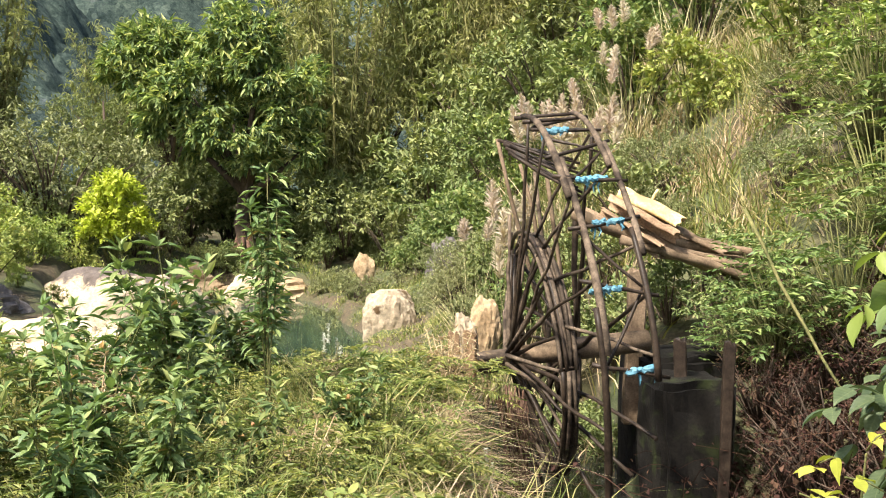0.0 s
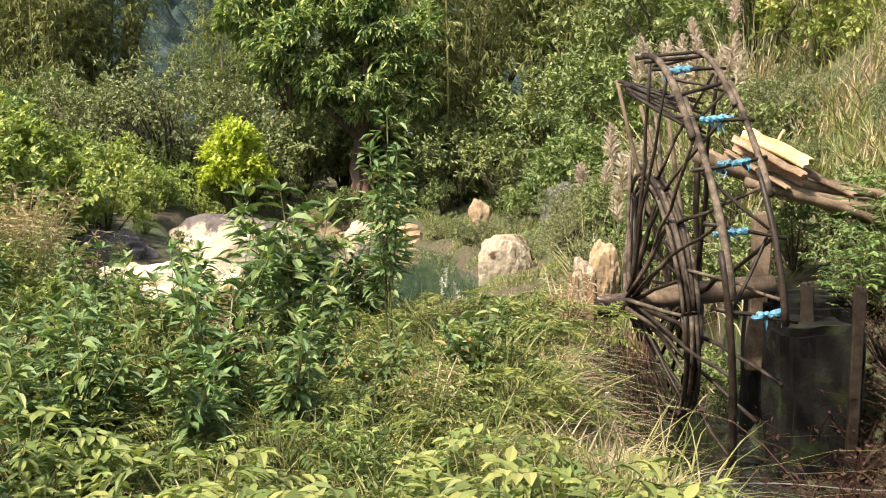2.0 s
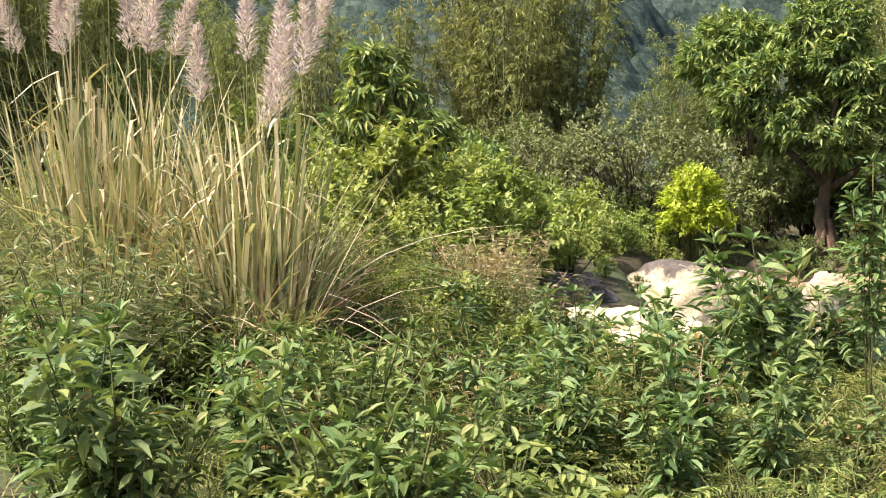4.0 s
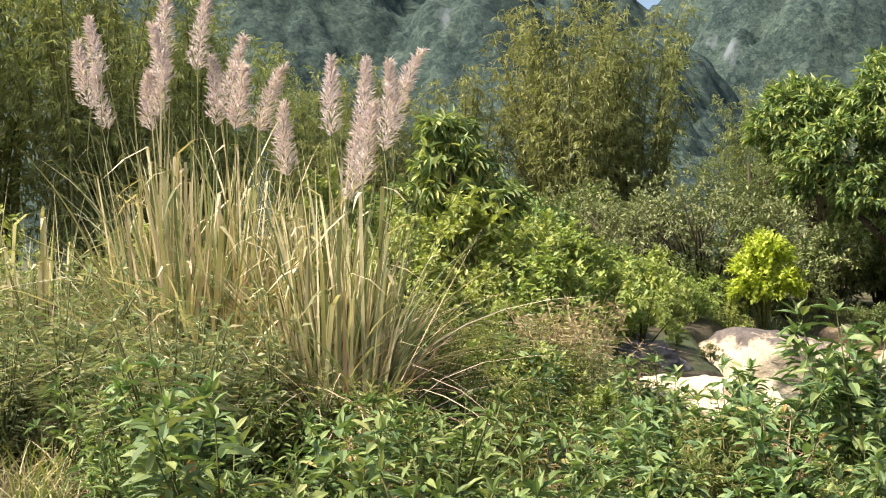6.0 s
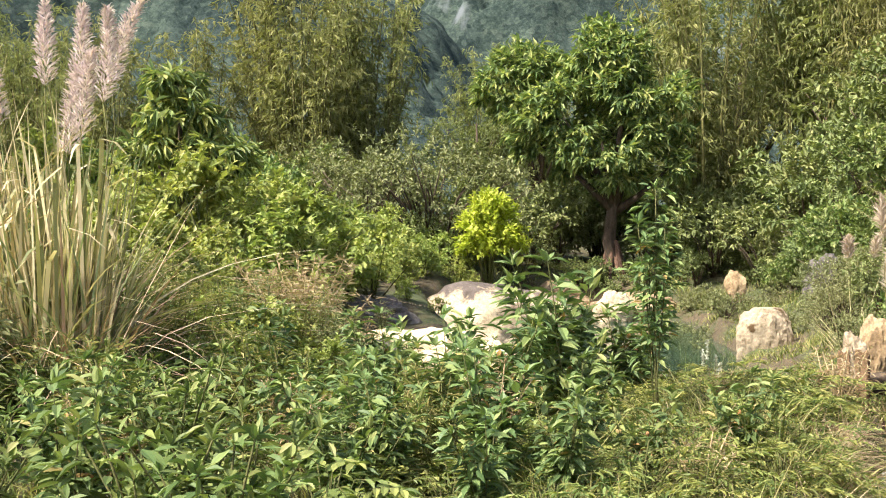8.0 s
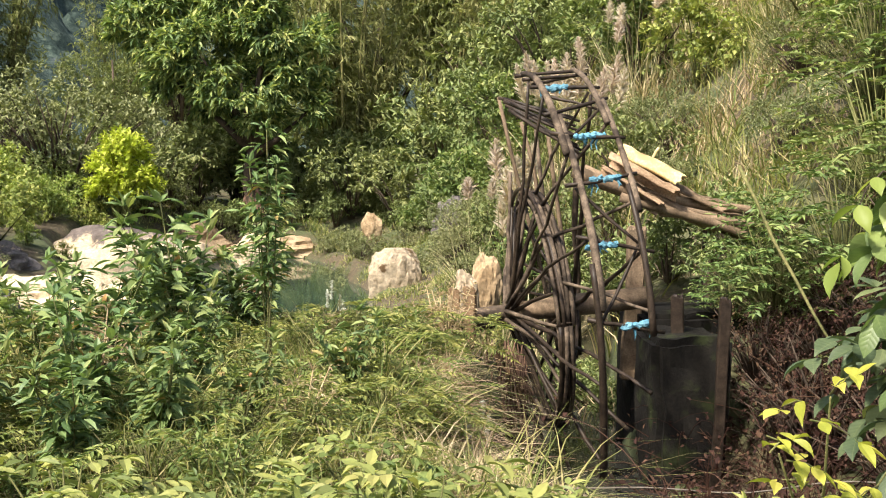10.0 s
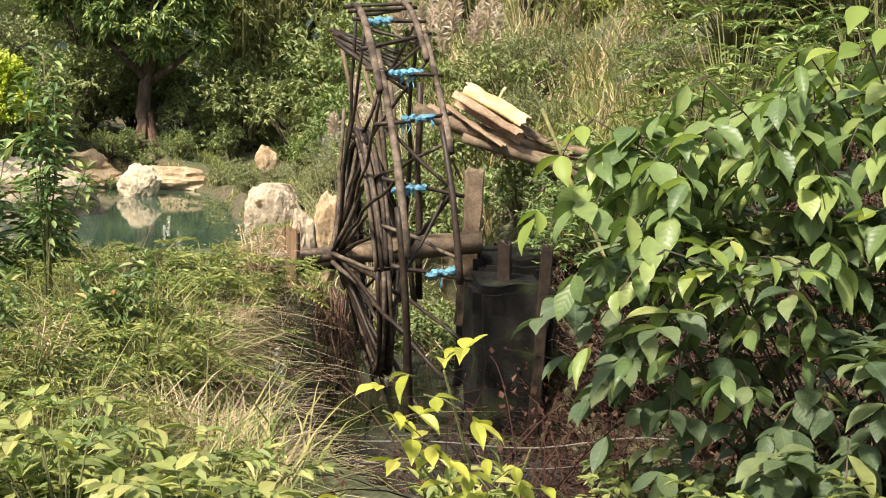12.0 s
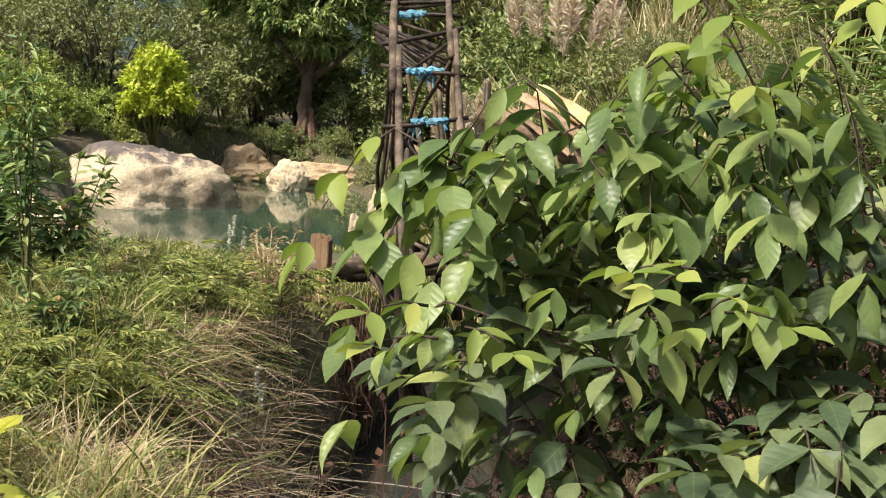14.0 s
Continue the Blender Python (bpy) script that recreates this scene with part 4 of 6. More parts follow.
def build_tree():
    rng = np.random.default_rng(21)
    lobes = [(-2.35, 0.1, 4.95, 1.30, 1.3, 1.20), (-0.05, 0, 5.45, 1.20, 1.2, 1.15), (1.05, -0.1, 4.2, 1.20, 1.2, 1.05), (-1.25, -0.5, 4.2, 1.30, 1.2, 1.0),
             (-0.15, -0.6, 3.4, 1.5, 1.1, 0.85), (-1.85, 0.0, 3.45, 0.85, 0.9, 0.7), (1.55, -0.3, 2.85, 0.5, 0.5, 0.6), (0.5, -0.7, 4.7, 0.9, 0.8, 0.8), (-0.7, 0.6, 3.2, 1.4, 1.2, 0.8), (0.3, -0.4, 2.6, 0.8, 0.6, 0.5)]
    p, w = crown_points(rng, lobes, 2300, 0.66, 0.22, 1.1, -0.7)
    crown = rosettes(Geo(), rng, p, w, 12, 0.27, 0.078, "lite", 0.8, 0.5, 0.65)
    tree = empty("broadleaf_tree", (0, 0, 0), "rounded broadleaf tree with glossy green crown on the far bank", "tree")
    trunk = Geo()
    tube([(0, 0, -0.2), (0.06, 0, 0.4), (-0.10, 0.05, 1.0), (-0.02, 0, 1.5), (0.07, 0, 2.1), (0.1, 0, 2.9)], (0.20, 0.17, 0.19, 0.15, 0.16, 0.12), 12, 0.2, rng, trunk)
    for l in lobes[:8]:
        c = np.array(l[:3])
        tube([(0.05, 0, 1.7), c * np.array((0.4, 0.4, 0.72)), c], (0.11, 0.075, 0.03), 8, 0.1, rng, trunk)
    part("trunk", trunk, M_BARK, tree, smooth=True)
    for a in np.linspace(0, 6.28, 17, endpoint=False):
        a += rng.uniform(-0.3, 0.3)
        ln = rng.uniform(0.4, 1.25)
        c, s = math.cos(a), math.sin(a)
        part("root", tube([(0.10 * c, 0.10 * s, rng.uniform(0.5, 1.0)), (0.26 * c, 0.26 * s, rng.uniform(0.15, 0.5)), (0.55 * ln * c + rng.uniform(-0.1, 0.1), 0.55 * ln * s, -0.1), (ln * c, ln * s, -0.65)], (0.05, 0.055, 0.05, 0.025), 7, 0.25, rng), M_ROOT, tree, smooth=True)
    part("crown", crown, M_TREE, tree)
    set_at(tree, -5.25, 30.2, 1.07, 0, 1.95)


build_tree()

# dark wood behind the pool
rng = np.random.default_rng(31)


def forest_tree(seed, h, spread):
    r = np.random.default_rng(seed)
    lobes = [(r.normal() * spread * 0.5, r.normal() * spread * 0.5, h * r.uniform(0.25, 0.9), spread * r.uniform(0.35, 0.6), spread * r.uniform(0.35, 0.6), h * r.uniform(0.10, 0.18)) for _ in range(13)]
    p, w = crown_points(r, lobes, 1700, 0.6, 0.25, 0.7, -0.8)
    crown = rosettes(Geo(), r, p, w, 7, 0.25, 0.074, "lite", 0.9, 0.9, 0.5)
    trunk = tube([(0, 0, -0.3), (0.1, 0, h * 0.4), (0, 0.1, h * 0.85)], (0.22, 0.16, 0.05), 8, 0.1, r)
    for l in lobes:
        tube([(0.05, 0, h * 0.2), (l[0] * 0.5, l[1] * 0.5, l[2] * 0.75), l[:3]], (0.10, 0.06, 0.02), 6, 0.1, r, trunk)
    return plant("forest_tree", "dark dense woodland tree behind the pool", "tree", trunk, M_BARK, crown, M_DARK, "woodland trees", "trunk")


copies(forest_tree(41, 9.5, 3.0), [(0.4, 38.5, 1.1), (5.5, 37, 1.05), (-9.5, 40, 0.66), (10, 33, 0.9)], rng)
copies(forest_tree(42, 8.0, 3.4), [(-2.4, 38.5, 1.15), (4.6, 33.2, 0.9), (7.6, 31.5, 0.85), (-13, 44, 0.6), (12, 28, 0.8)], rng)


def bamboo_clump(seed, h, n):
    r = np.random.default_rng(seed)
    culm, P, W = Geo(), [], []
    for _ in range(n):
        a, q = r.uniform(0, 6.28), r.uniform(0.1, 1.0)
        hh, lean = h * r.uniform(0.5, 1.08), r.uniform(0.02, 0.20) * h
        b = np.array((math.cos(a) * q, math.sin(a) * q, 0))
        s = np.linspace(0, 1, 9)
        pts = np.stack((b[0] + math.cos(a) * lean * s ** 2.2, b[1] + math.sin(a) * lean * s ** 2.2, hh * (s - 0.08 * s ** 4)), 1)
        tube(pts, np.linspace(0.05, 0.012, 9), 6, 0, None, culm)
        for t in r.uniform(0.15, 1.0, 48) ** 0.8:
            c = np.array([np.interp(t, s, pts[:, i]) for i in range(3)])
            d = unit(np.array((r.normal(), r.normal(), r.uniform(-0.2, 0.5))) + np.array((math.cos(a), math.sin(a), 0)) * 0.5)
            reach = r.uniform(0.2, 1.1) * (1.15 - 0.5 * t)
            P.append(c + d * reach)
            W.append(d + np.array((0, 0, -0.35)))
    crown = rosettes(Geo(), r, np.array(P), np.array(W), 8, 0.26, 0.044, "lite", 0.7, 1.5, 0.6)
    return plant("bamboo_clump", "tall feathery bamboo clump with yellowish-green foliage", "bamboo", culm, M_CULM, crown, M_BAMBOO, "bamboo clumps", "culm")


copies(bamboo_clump(51, 9.5, 30), [(-18.2, 37.5, 1.1), (-15.6, 38.5, 1.05), (-25, 31, 0.86), (-13.2, 46, 0.8), (-3.0, 33.6, 1.05), (0.2, 34.5, 1.15), (-19.5, 25, 0.62), (-13.3, 11.5, 0.62), (-14.6, 13.6, 0.7), (-14.8, 9.4, 0.7), (-28, 28, 0.95), (-11.2, 49, 0.7)], rng)
copies(bamboo_clump(52, 8.0, 24), [(-16.9, 36, 1.15), (-22.3, 32, 0.9), (-21.5, 22, 0.75), (-27, 26, 0.95), (3.2, 35, 1.25), (-5.0, 43, 1.0), (-23.5, 24.5, 0.85), (-20.4, 34.5, 0.9), (-12.6, 12.9, 0.6), (-16.2, 11.4, 0.85), (1.8, 31.8, 1.0)], rng)

# middle-distance shrubs
r = np.random.default_rng(61)
LOB = [(-0.5, 0, 0.9, 0.75, 0.7, 0.6), (0.45, 0.2, 1.1, 0.75, 0.7, 0.65), (0, -0.4, 0.55, 0.9, 0.7, 0.55), (0.1, 0.2, 1.5, 0.5, 0.5, 0.45)]
st, cr = shrub_geo(r, LOB, 300, 7, 0.155, 0.060, "lite", 0.25, 14)
SHRUB_A = plant("shrub", "dense green leafy shrub in the thicket", "shrub", st, M_BARK, cr, M_SHRUB, "thicket shrubs")
st, cr = shrub_geo(r, LOB[:3], 260, 7, 0.14, 0.055, "lite", 0.22, 12)
SHRUB_D = plant("shrub", "dark green shrub in deep shade by the water", "shrub", st, M_BARK, cr, M_DARK, "shaded shrubs")
st, cr = shrub_geo(r, LOB, 270, 7, 0.14, 0.074, "lite", 0.25, 12)
SHRUB_F = plant("shrub", "bright fresh-green bush with young leaves", "shrub", st, M_STEM, cr, M_FRESH, "bright bushes")
st, cr = shrub_geo(r, [(0, 0, 1.3, 1.5, 1.3, 1.1), (-0.9, 0.1, 0.9, 1.0, 1.0, 0.9), (0.9, 0, 1.0, 1.0, 1.0, 0.9)], 720, 10, 0.10, 0.037, "lite", 0.3, 50)
GREY = plant("grey_shrub", "round grey-olive twiggy shrub with dull leaves", "shrub", st, M_BARK, cr, M_GREY, "olive shrubs")
copies(GREY, [(-8.9, 26.0, 1.5), (-10.9, 27.0, 1.4), (-3.6, 33.0, 0.9), (-13.2, 28.4, 1.3), (0.25, 17.0, 0.42), (0.75, 18.4, 0.5), (0.15, 18.6, 0.35), (0.5, 15.2, 0.36), (0.3, 20.6, 0.5)], r)
st, cr = shrub_geo(r, [(0, 0, 1.1, 0.72, 0.7, 0.6), (0.05, 0, 1.55, 0.50, 0.5, 0.38), (-0.2, 0, 0.8, 0.6, 0.55, 0.4), (0.3, 0, 0.85, 0.55, 0.5, 0.4)], 520, 9, 0.125, 0.055, "lite", 0.1, 12, 0.2)
set_at(plant("lime_bush", "upright bright yellow-green bush behind the boulder", "bush", st, M_STEM, cr, M_LIME), -7.05, 24.4, 1.15, 0, 2.15)

# olive shrubs on the hillside
copies(copy_thing(GREY, Matrix.Identity(4)), [(3.4, 17.2, 0.5), (4.8, 15.4, 0.45), (6.2, 16.6, 0.6), (2.7, 14.8, 0.38), (4.1, 13.7, 0.4), (5.5, 14.2, 0.45), (2.8, 18.6, 0.5), (6.9, 13.8, 0.5), (1.9, 16.0, 0.35)], r)
# shaded growth close behind the wheel
copies(copy_thing(SHRUB_D, Matrix.Identity(4)), [(0.9, 14.7, 0.55), (1.5, 15.3, 0.75), (2.1, 14.5, 0.65), (1.6, 13.5, 0.55), (0.8, 16.6, 0.6), (2.6, 15.8, 0.8)], np.random.default_rng(67))
# low growth on the bank between pool and wheel
q8 = np.random.default_rng(68)
st, cr = shrub_geo(q8, LOB[:3], 130, 8, 0.16, 0.055, "lite", 0.22, 10)
copies(plant("shrub", "low olive-green shrub on the pool bank", "shrub", st, M_BARK, cr, M_GREY, "bank shrubs"),
       [(-1.7 + q8.normal() * 0.8 - 0.08 * (y - 20), y, q8.uniform(0.22, 0.42)) for y in q8.uniform(20.4, 27.0, 20)], q8)
# far bank and pool sides, in shade
copies(SHRUB_D, [(-2.6, 30.2, 1.3), (-1.2, 29.2, 1.2), (0.2, 28.6, 1.4), (-3.6, 31.4, 1.2), (-7.4, 29.8, 1.3), (-8.6, 28.4, 1.3), (-1.9, 31.6, 1.7), (-0.2, 31.0, 1.8), (1.4, 29.6, 1.8), (1.2, 26.0, 1.3),
                 (0.2, 25.4, 1.1), (-7.2, 31.8, 1.6), (-9.6, 30.5, 1.6), (-4.8, 33.2, 1.6), (2.4, 27.6, 1.5), (3.0, 30.8, 1.9), (-6.4, 33.4, 1.7), (1.0, 32.8, 2.1), (-1.8, 33.4, 2.0), (2.6, 24.4, 1.2), (-5.9, 32.2, 1.5), (-4.3, 32.0, 1.4), (-6.9, 30.9, 1.2), (-3.9, 30.4, 0.9), (-8.4, 26.8, 0.9), (-7.9, 28.0, 1.0), (-6.9, 28.9, 0.55), (-5.9, 29.2, 0.5), (-3.0, 29.6, 0.6), (-8.1, 25.6, 0.6), (-4.2, 29.3, 0.45), (-7.4, 27.4, 0.6), (-9.0, 25.4, 0.8), (-0.6, 28.0, 0.7),
                 (1.7, 12.3, 0.55), (2.4, 12.1, 0.6), (1.1, 12.7, 0.5), (3.1, 11.8, 0.6), (2.0, 13.1, 0.7), (2.8, 10.9, 0.5), (3.4, 10.2, 0.5)], r)
shore = [(-3.4 + 2.9 * 1.22 * math.cos(a) + r.normal() * 0.25, 22.6 + 6.5 * 1.17 * math.sin(a) + abs(r.normal()) * 0.5, r.uniform(0.25, 0.5)) for a in np.linspace(0.35, 2.9, 34)]
st, cr = shrub_geo(r, LOB[:3], 110, 8, 0.20, 0.08, "lite", 0.22, 8)
copies(plant("shrub", "small dark shrub on the pool shore", "shrub", st, M_BARK, cr, M_DARK, "shore shrubs"), shore, r)
copies(SHRUB_A, [(-0.4, 26.6, 0.8), (0.6, 22.6, 1.0), (1.6, 23.4, 1.1), (1.3, 20.4, 0.9), (-9.6, 21.8, 0.8), (-12.6, 22.8, 1.1), (-9.8, 20.4, 0.9),
                 (-11.4, 19.0, 1.0), (-12.6, 24.6, 1.3), (-13.6, 20.8, 1.3), (-14.6, 26.4, 1.5), (-16.2, 22.4, 1.4), (-13.2, 29.6, 1.6), (-16.6, 29.6, 1.7), (-19.4, 26.0, 1.5), (-9.0, 17.4, 0.8),
                 (3.6, 21.4, 1.3), (5.2, 23.2, 1.5), (7.6, 25.4, 1.8), (4.4, 26.8, 1.6), (6.4, 20.2, 1.3), (8.8, 21.4, 1.6), (10.6, 25.2, 1.9), (1.1, 15.6, 0.6)], r)
copies(SHRUB_F, [(-7.5, 19.6, 0.28), (-6.9, 18.5, 0.22), (-7.8, 18.7, 0.3), (-8.1, 21.4, 0.48), (-8.2, 23.2, 0.5), (-7.6, 24.0, 0.45), (-6.9, 24.2, 0.42), (-8.0, 20.2, 0.35), (-6.2, 18.2, 0.2), (-7.2, 16.2, 0.3), (-8.5, 22.6, 0.6), (-8.8, 20.7, 0.6), (-9.4, 23.9, 0.8), (-8.2, 24.2, 0.5), (-8.3, 19.4, 0.5), (-9.1, 19.2, 0.7), (-7.3, 24.6, 0.4), (-8.9, 25.0, 0.5), (-9.9, 21.6, 0.8), (-7.9, 21.2, 0.35), (-8.0, 18.4, 0.45), (-7.6, 16.2, 1.05), (-8.6, 14.8, 1.2), (-7.4, 14.4, 0.95), (-9.8, 16.2, 1.3), (-7.2, 17.6, 0.8), (-10.6, 17.4, 1.4), (-11.0, 14.6, 1.3), (-7.0, 13.4, 0.5), (-4.6, 8.6, 0.42), (-5.0, 9.4, 0.48), (-4.2, 9.3, 0.36), (-4.9, 7.9, 0.38), (-4.4, 7.6, 0.32), (-5.4, 9.0, 0.45), (-7.6, 11.8, 0.8), (-8.5, 12.0, 0.9), (-9.0, 18.2, 1.1), (-9.6, 23.0, 0.7), (-9.6, 12.6, 0.8), (-10.5, 10.2, 0.9), (-9.0, 9.6, 0.7), (-11.5, 8.2, 0.9), (-12.5, 12.5, 1.1), (-9.6, 7.0, 0.7), (-10.8, 5.6, 0.8),
                 (-6.9, 12.6, 0.6), (-7.9, 13.4, 0.7), (5.6, 17.6, 1.1), (4.2, 19.2, 0.9), (7.4, 18.4, 1.3), (6.6, 14.8, 1.1), (5.2, 12.8, 0.9)], r)


def droopy_tree():
    q = np.random.default_rng(66)
    lobes = [(0, 0, 2.6, 0.8, 0.8, 0.5), (-0.5, 0, 2.1, 0.6, 0.6, 0.4), (0.65, 0, 2.0, 0.65, 0.6, 0.4), (0.1, -0.2, 3.1, 0.5, 0.5, 0.35), (0.2, 0, 1.5, 0.6, 0.6, 0.4)]
    p, w = crown_points(q, lobes, 260, 0.5, 0.2, 1.2)
    crown = rosettes(Geo(), q, p, w, 10, 0.26, 0.075, "mid", 0.7, 0.4, 0.8)
    stem = tube([(0, 0, -0.2), (0.05, 0, 1.2), (0, 0, 2.9)], (0.06, 0.05, 0.02), 7, 0.1, q)
    for l in lobes:
        tube([(0.03, 0, 1.0), (l[0] * 0.6, l[1] * 0.6, l[2] * 0.8), l[:3]], (0.03, 0.02, 0.01), 6, 0, None, stem)
    return plant("young_tree", "young tree with drooping glossy leaf clusters", "tree", stem, M_BARK, crown, M_TREE, "", "trunk")


set_at(droopy_tree(), -9.5, 15.4, 1.0, 0, 2.65)


# saplings and near broadleaf weeds
def sapling(seed, h, stems, per, ln, wd, kind, spread=0.35, lowest=0.25):
    q = np.random.default_rng(seed)
    stem, crown = Geo(), Geo()
    for i in range(stems):
        a = q.uniform(0, 6.28)
        hh, out = h * q.uniform(0.55, 1.0), spread * q.uniform(0.1, 1.0) * h
        s = np.linspace(0, 1, 7)
        pts = np.stack((math.cos(a) * out * s ** 1.4, math.sin(a) * out * s ** 1.4, hh * s), 1) + q.normal(size=(7, 3)) * 0.012
        tube(pts[::2], np.linspace(0.010, 0.004, 4), 4, 0, None, stem)
        t = q.uniform(lowest, 1.0, per)
        p = np.stack([np.interp(t, s, pts[:, k]) for k in range(3)], 1)
        d = q.normal(size=(per, 3)) * np.array((1, 1, 0.25)) + np.array((0, 0, 0.35))
        p = p + unit(d) * q.uniform(0.02, 0.12, per)[:, None]
        leaves(crown, q, p, d - np.array((0, 0, 0.4)) * q.uniform(0, 1.4, per)[:, None], np.array((0, 0, 1.0)), ln, wd, kind)
        tip = np.repeat(pts[-1:], 7, 0)
        leaves(crown, q, tip, q.normal(size=(7, 3)) * 0.7 + np.array((0, 0, 0.7)), np.array((0, 0, 1.0)), ln * 0.85, wd * 0.8, kind)
    return stem, crown


r = np.random.default_rng(71)
st, cr = sapling(72, 1.35, 11, 36, 0.165, 0.068, "mid", 0.32)
SAP = plant("sapling", "leafy green sapling with reddish young tips", "sapling", st, M_STEM, cr, M_SAP, "saplings")
copies(SAP, [(-2.05, 8.75, 1.08), (-2.35, 9.4, 0.95), (-1.6, 9.1, 0.8), (-2.85, 5.75, 0.64), (-2.35, 5.55, 0.62), (-1.85, 5.85, 0.68), (-1.4, 5.65, 0.58), (-2.2, 6.35, 0.66), (-1.05, 6.15, 0.54),
             (-2.7, 6.4, 0.62), (-1.5, 6.6, 0.6), (-3.2, 6.2, 0.58), (-3.4, 8.3, 0.74), (-2.25, 7.4, 0.82), (-2.75, 8.0, 0.74), (-1.75, 7.6, 0.76), (-3.05, 7.4, 0.62), (-4.4, 8.2, 0.7), (-3.6, 7.3, 0.55), (-2.45, 5.1, 0.55), (-1.7, 5.2, 0.55), (-5.0, 9.2, 0.7), (-0.6, 7.0, 0.55), (-3.6, 3.5, 0.80), (-3.1, 3.8, 0.68), (-4.2, 3.9, 0.78), (-4.9, 4.6, 0.8), (-3.8, 4.7, 0.65)], r)
st, cr = sapling(73, 2.0, 6, 85, 0.10, 0.034, "mid", 0.10, 0.5)
set_at(plant("sapling", "tall slender sapling with orange shoot tips", "sapling", st, M_STEM, cr, M_SAP, "saplings"), -1.2, 7.85, 1.0, 40)
st, cr = sapling(74, 0.75, 12, 26, 0.10, 0.036, "mid", 0.5)
WEED = plant("weed", "low green leafy weed in the meadow", "weed", st, M_STEM, cr, M_SHRUB, "meadow weeds")
st, cr = sapling(75, 0.55, 12, 24, 0.10, 0.045, "mid", 0.6)
WEED_F = plant("weed", "low pale-green broadleaf weed near the path", "weed", st, M_STEM, cr, M_LEAFY, "pale weeds")


def scatter(n, box, q, ok, gap=0.0):
    out = []
    while len(out) < n:
        x, y = q.uniform(box[0], box[1]), q.uniform(box[2], box[3])
        if ok(x, y) and (not gap or all((x - a) ** 2 + (y - b) ** 2 > gap * gap for a, b, *_ in out)):
            out.append((x, y))
    return out


def clear(x, y):
    """Dry ground away from the path, the wheel and its stream."""
    if math.hypot(x - 0.0, y - 0.0) < 2.6 or (x > -0.4 and y < 2.4 + 0.5 * x) or math.hypot(x - 2.3, y - 1.1) < 1.6:
        return False
    if 0.45 < x < 3.4 and 4.5 < y < 11.8:
        return False
    return ground_z(x, y) > 1.5 and abs(math.atan2(x, y)) < 1.1


left = lambda x, y: clear(x, y) and x < 0.3 and -9.0 < x and not (y > 6.9 and -0.44 < x / y < -0.20)
copies(WEED, scatter(62, (-9, 0.2, 3.6, 14.5), r, lambda x, y: left(x, y) and x < -0.5 - 0.05 * y and (x < -2.2 or y > 6.6) and (y < 9.5 or x < -4.5 - 0.2 * (y - 9))), r, 0.65, 1.1)
copies(WEED_F, scatter(15, (-5, 1.6, 3.4, 6.0), r, lambda x, y: clear(x, y) and abs(x) < y * 0.9 and y < 4.4), r, 0.6, 0.95)
copies(copy_thing(WEED_F, Matrix.Identity(4)), [(-0.5, 3.2, 0.95), (-0.05, 3.05, 0.9), (0.4, 3.15, 0.95), (0.85, 3.0, 0.85), (1.3, 3.25, 0.9), (1.75, 3.4, 0.85), (0.6, 3.45, 0.8), (-0.9, 3.5, 0.9)], r)
copies(copy_thing(WEED_F, Matrix.Identity(4)), scatter(10, (-9, -3, 5, 15), r, left), r, 0.8, 1.2)

st, cr = sapling(76, 0.95, 15, 46, 0.085, 0.014, "lite", 0.42)
WISPY = plant("weed", "wispy narrow-leaved weed with thin stems", "weed", st, M_STEM, cr, M_GRASS, "wispy weeds")
copies(WISPY, scatter(60, (-9, -1.9, 4.6, 13.5), r, lambda x, y: left(x, y) and (y < 9 or x < -3.5)), r, 0.6, 1.1)
copies(copy_thing(WISPY, Matrix.Identity(4)), scatter(9, (-1.9, 0.3, 4.4, 9.5), r, left), r, 0.35, 0.6)
st, cr = sapling(77, 0.8, 15, 40, 0.07, 0.012, "lite", 0.5)
STALK = plant("weed", "dead straw-brown weed with bare stalks", "weed", st, M_CANE, cr, M_STRAW, "dead weeds")
copies(STALK, scatter(22, (-8, 0.2, 4.8, 12), r, left), r, 0.5, 1.0)
st, cr = sapling(78, 1.5, 34, 60, 0.14, 0.013, "lite", 0.55)
DRY = plant("dry_bush", "tangled dry straw-coloured bush in the meadow", "bush", st, M_CANE, cr, M_STRAW, "dry bushes")
copies(DRY, [(-5.25, 10.7, 0.85), (-5.7, 11.2, 0.7), (-4.75, 10.9, 0.5)], r)

copies(copy_thing(WEED, Matrix.Identity(4)), scatter(20, (-1.9, 0.4, 4.6, 9.2), r, left), r, 0.35, 0.6)

copies(copy_thing(WEED, Matrix.Identity(4)), [(-2.9, 8.6, 0.8), (-3.4, 9.3, 0.85), (-2.5, 9.0, 0.75), (-2.15, 9.6, 0.75), (-3.9, 10.0, 0.85), (-1.8, 10.3, 0.65), (-2.8, 10.5, 0.8), (-4.5, 10.6, 0.8), (-3.5, 11.2, 0.8), (-2.2, 8.0, 0.7), (-2.4, 11.4, 0.7)], r)
copies(copy_thing(WEED_F, Matrix.Identity(4)), [(-2.6, 7.6, 0.7), (-3.1, 8.1, 0.75), (-1.9, 8.8, 0.6), (-3.6, 8.8, 0.8)], r)


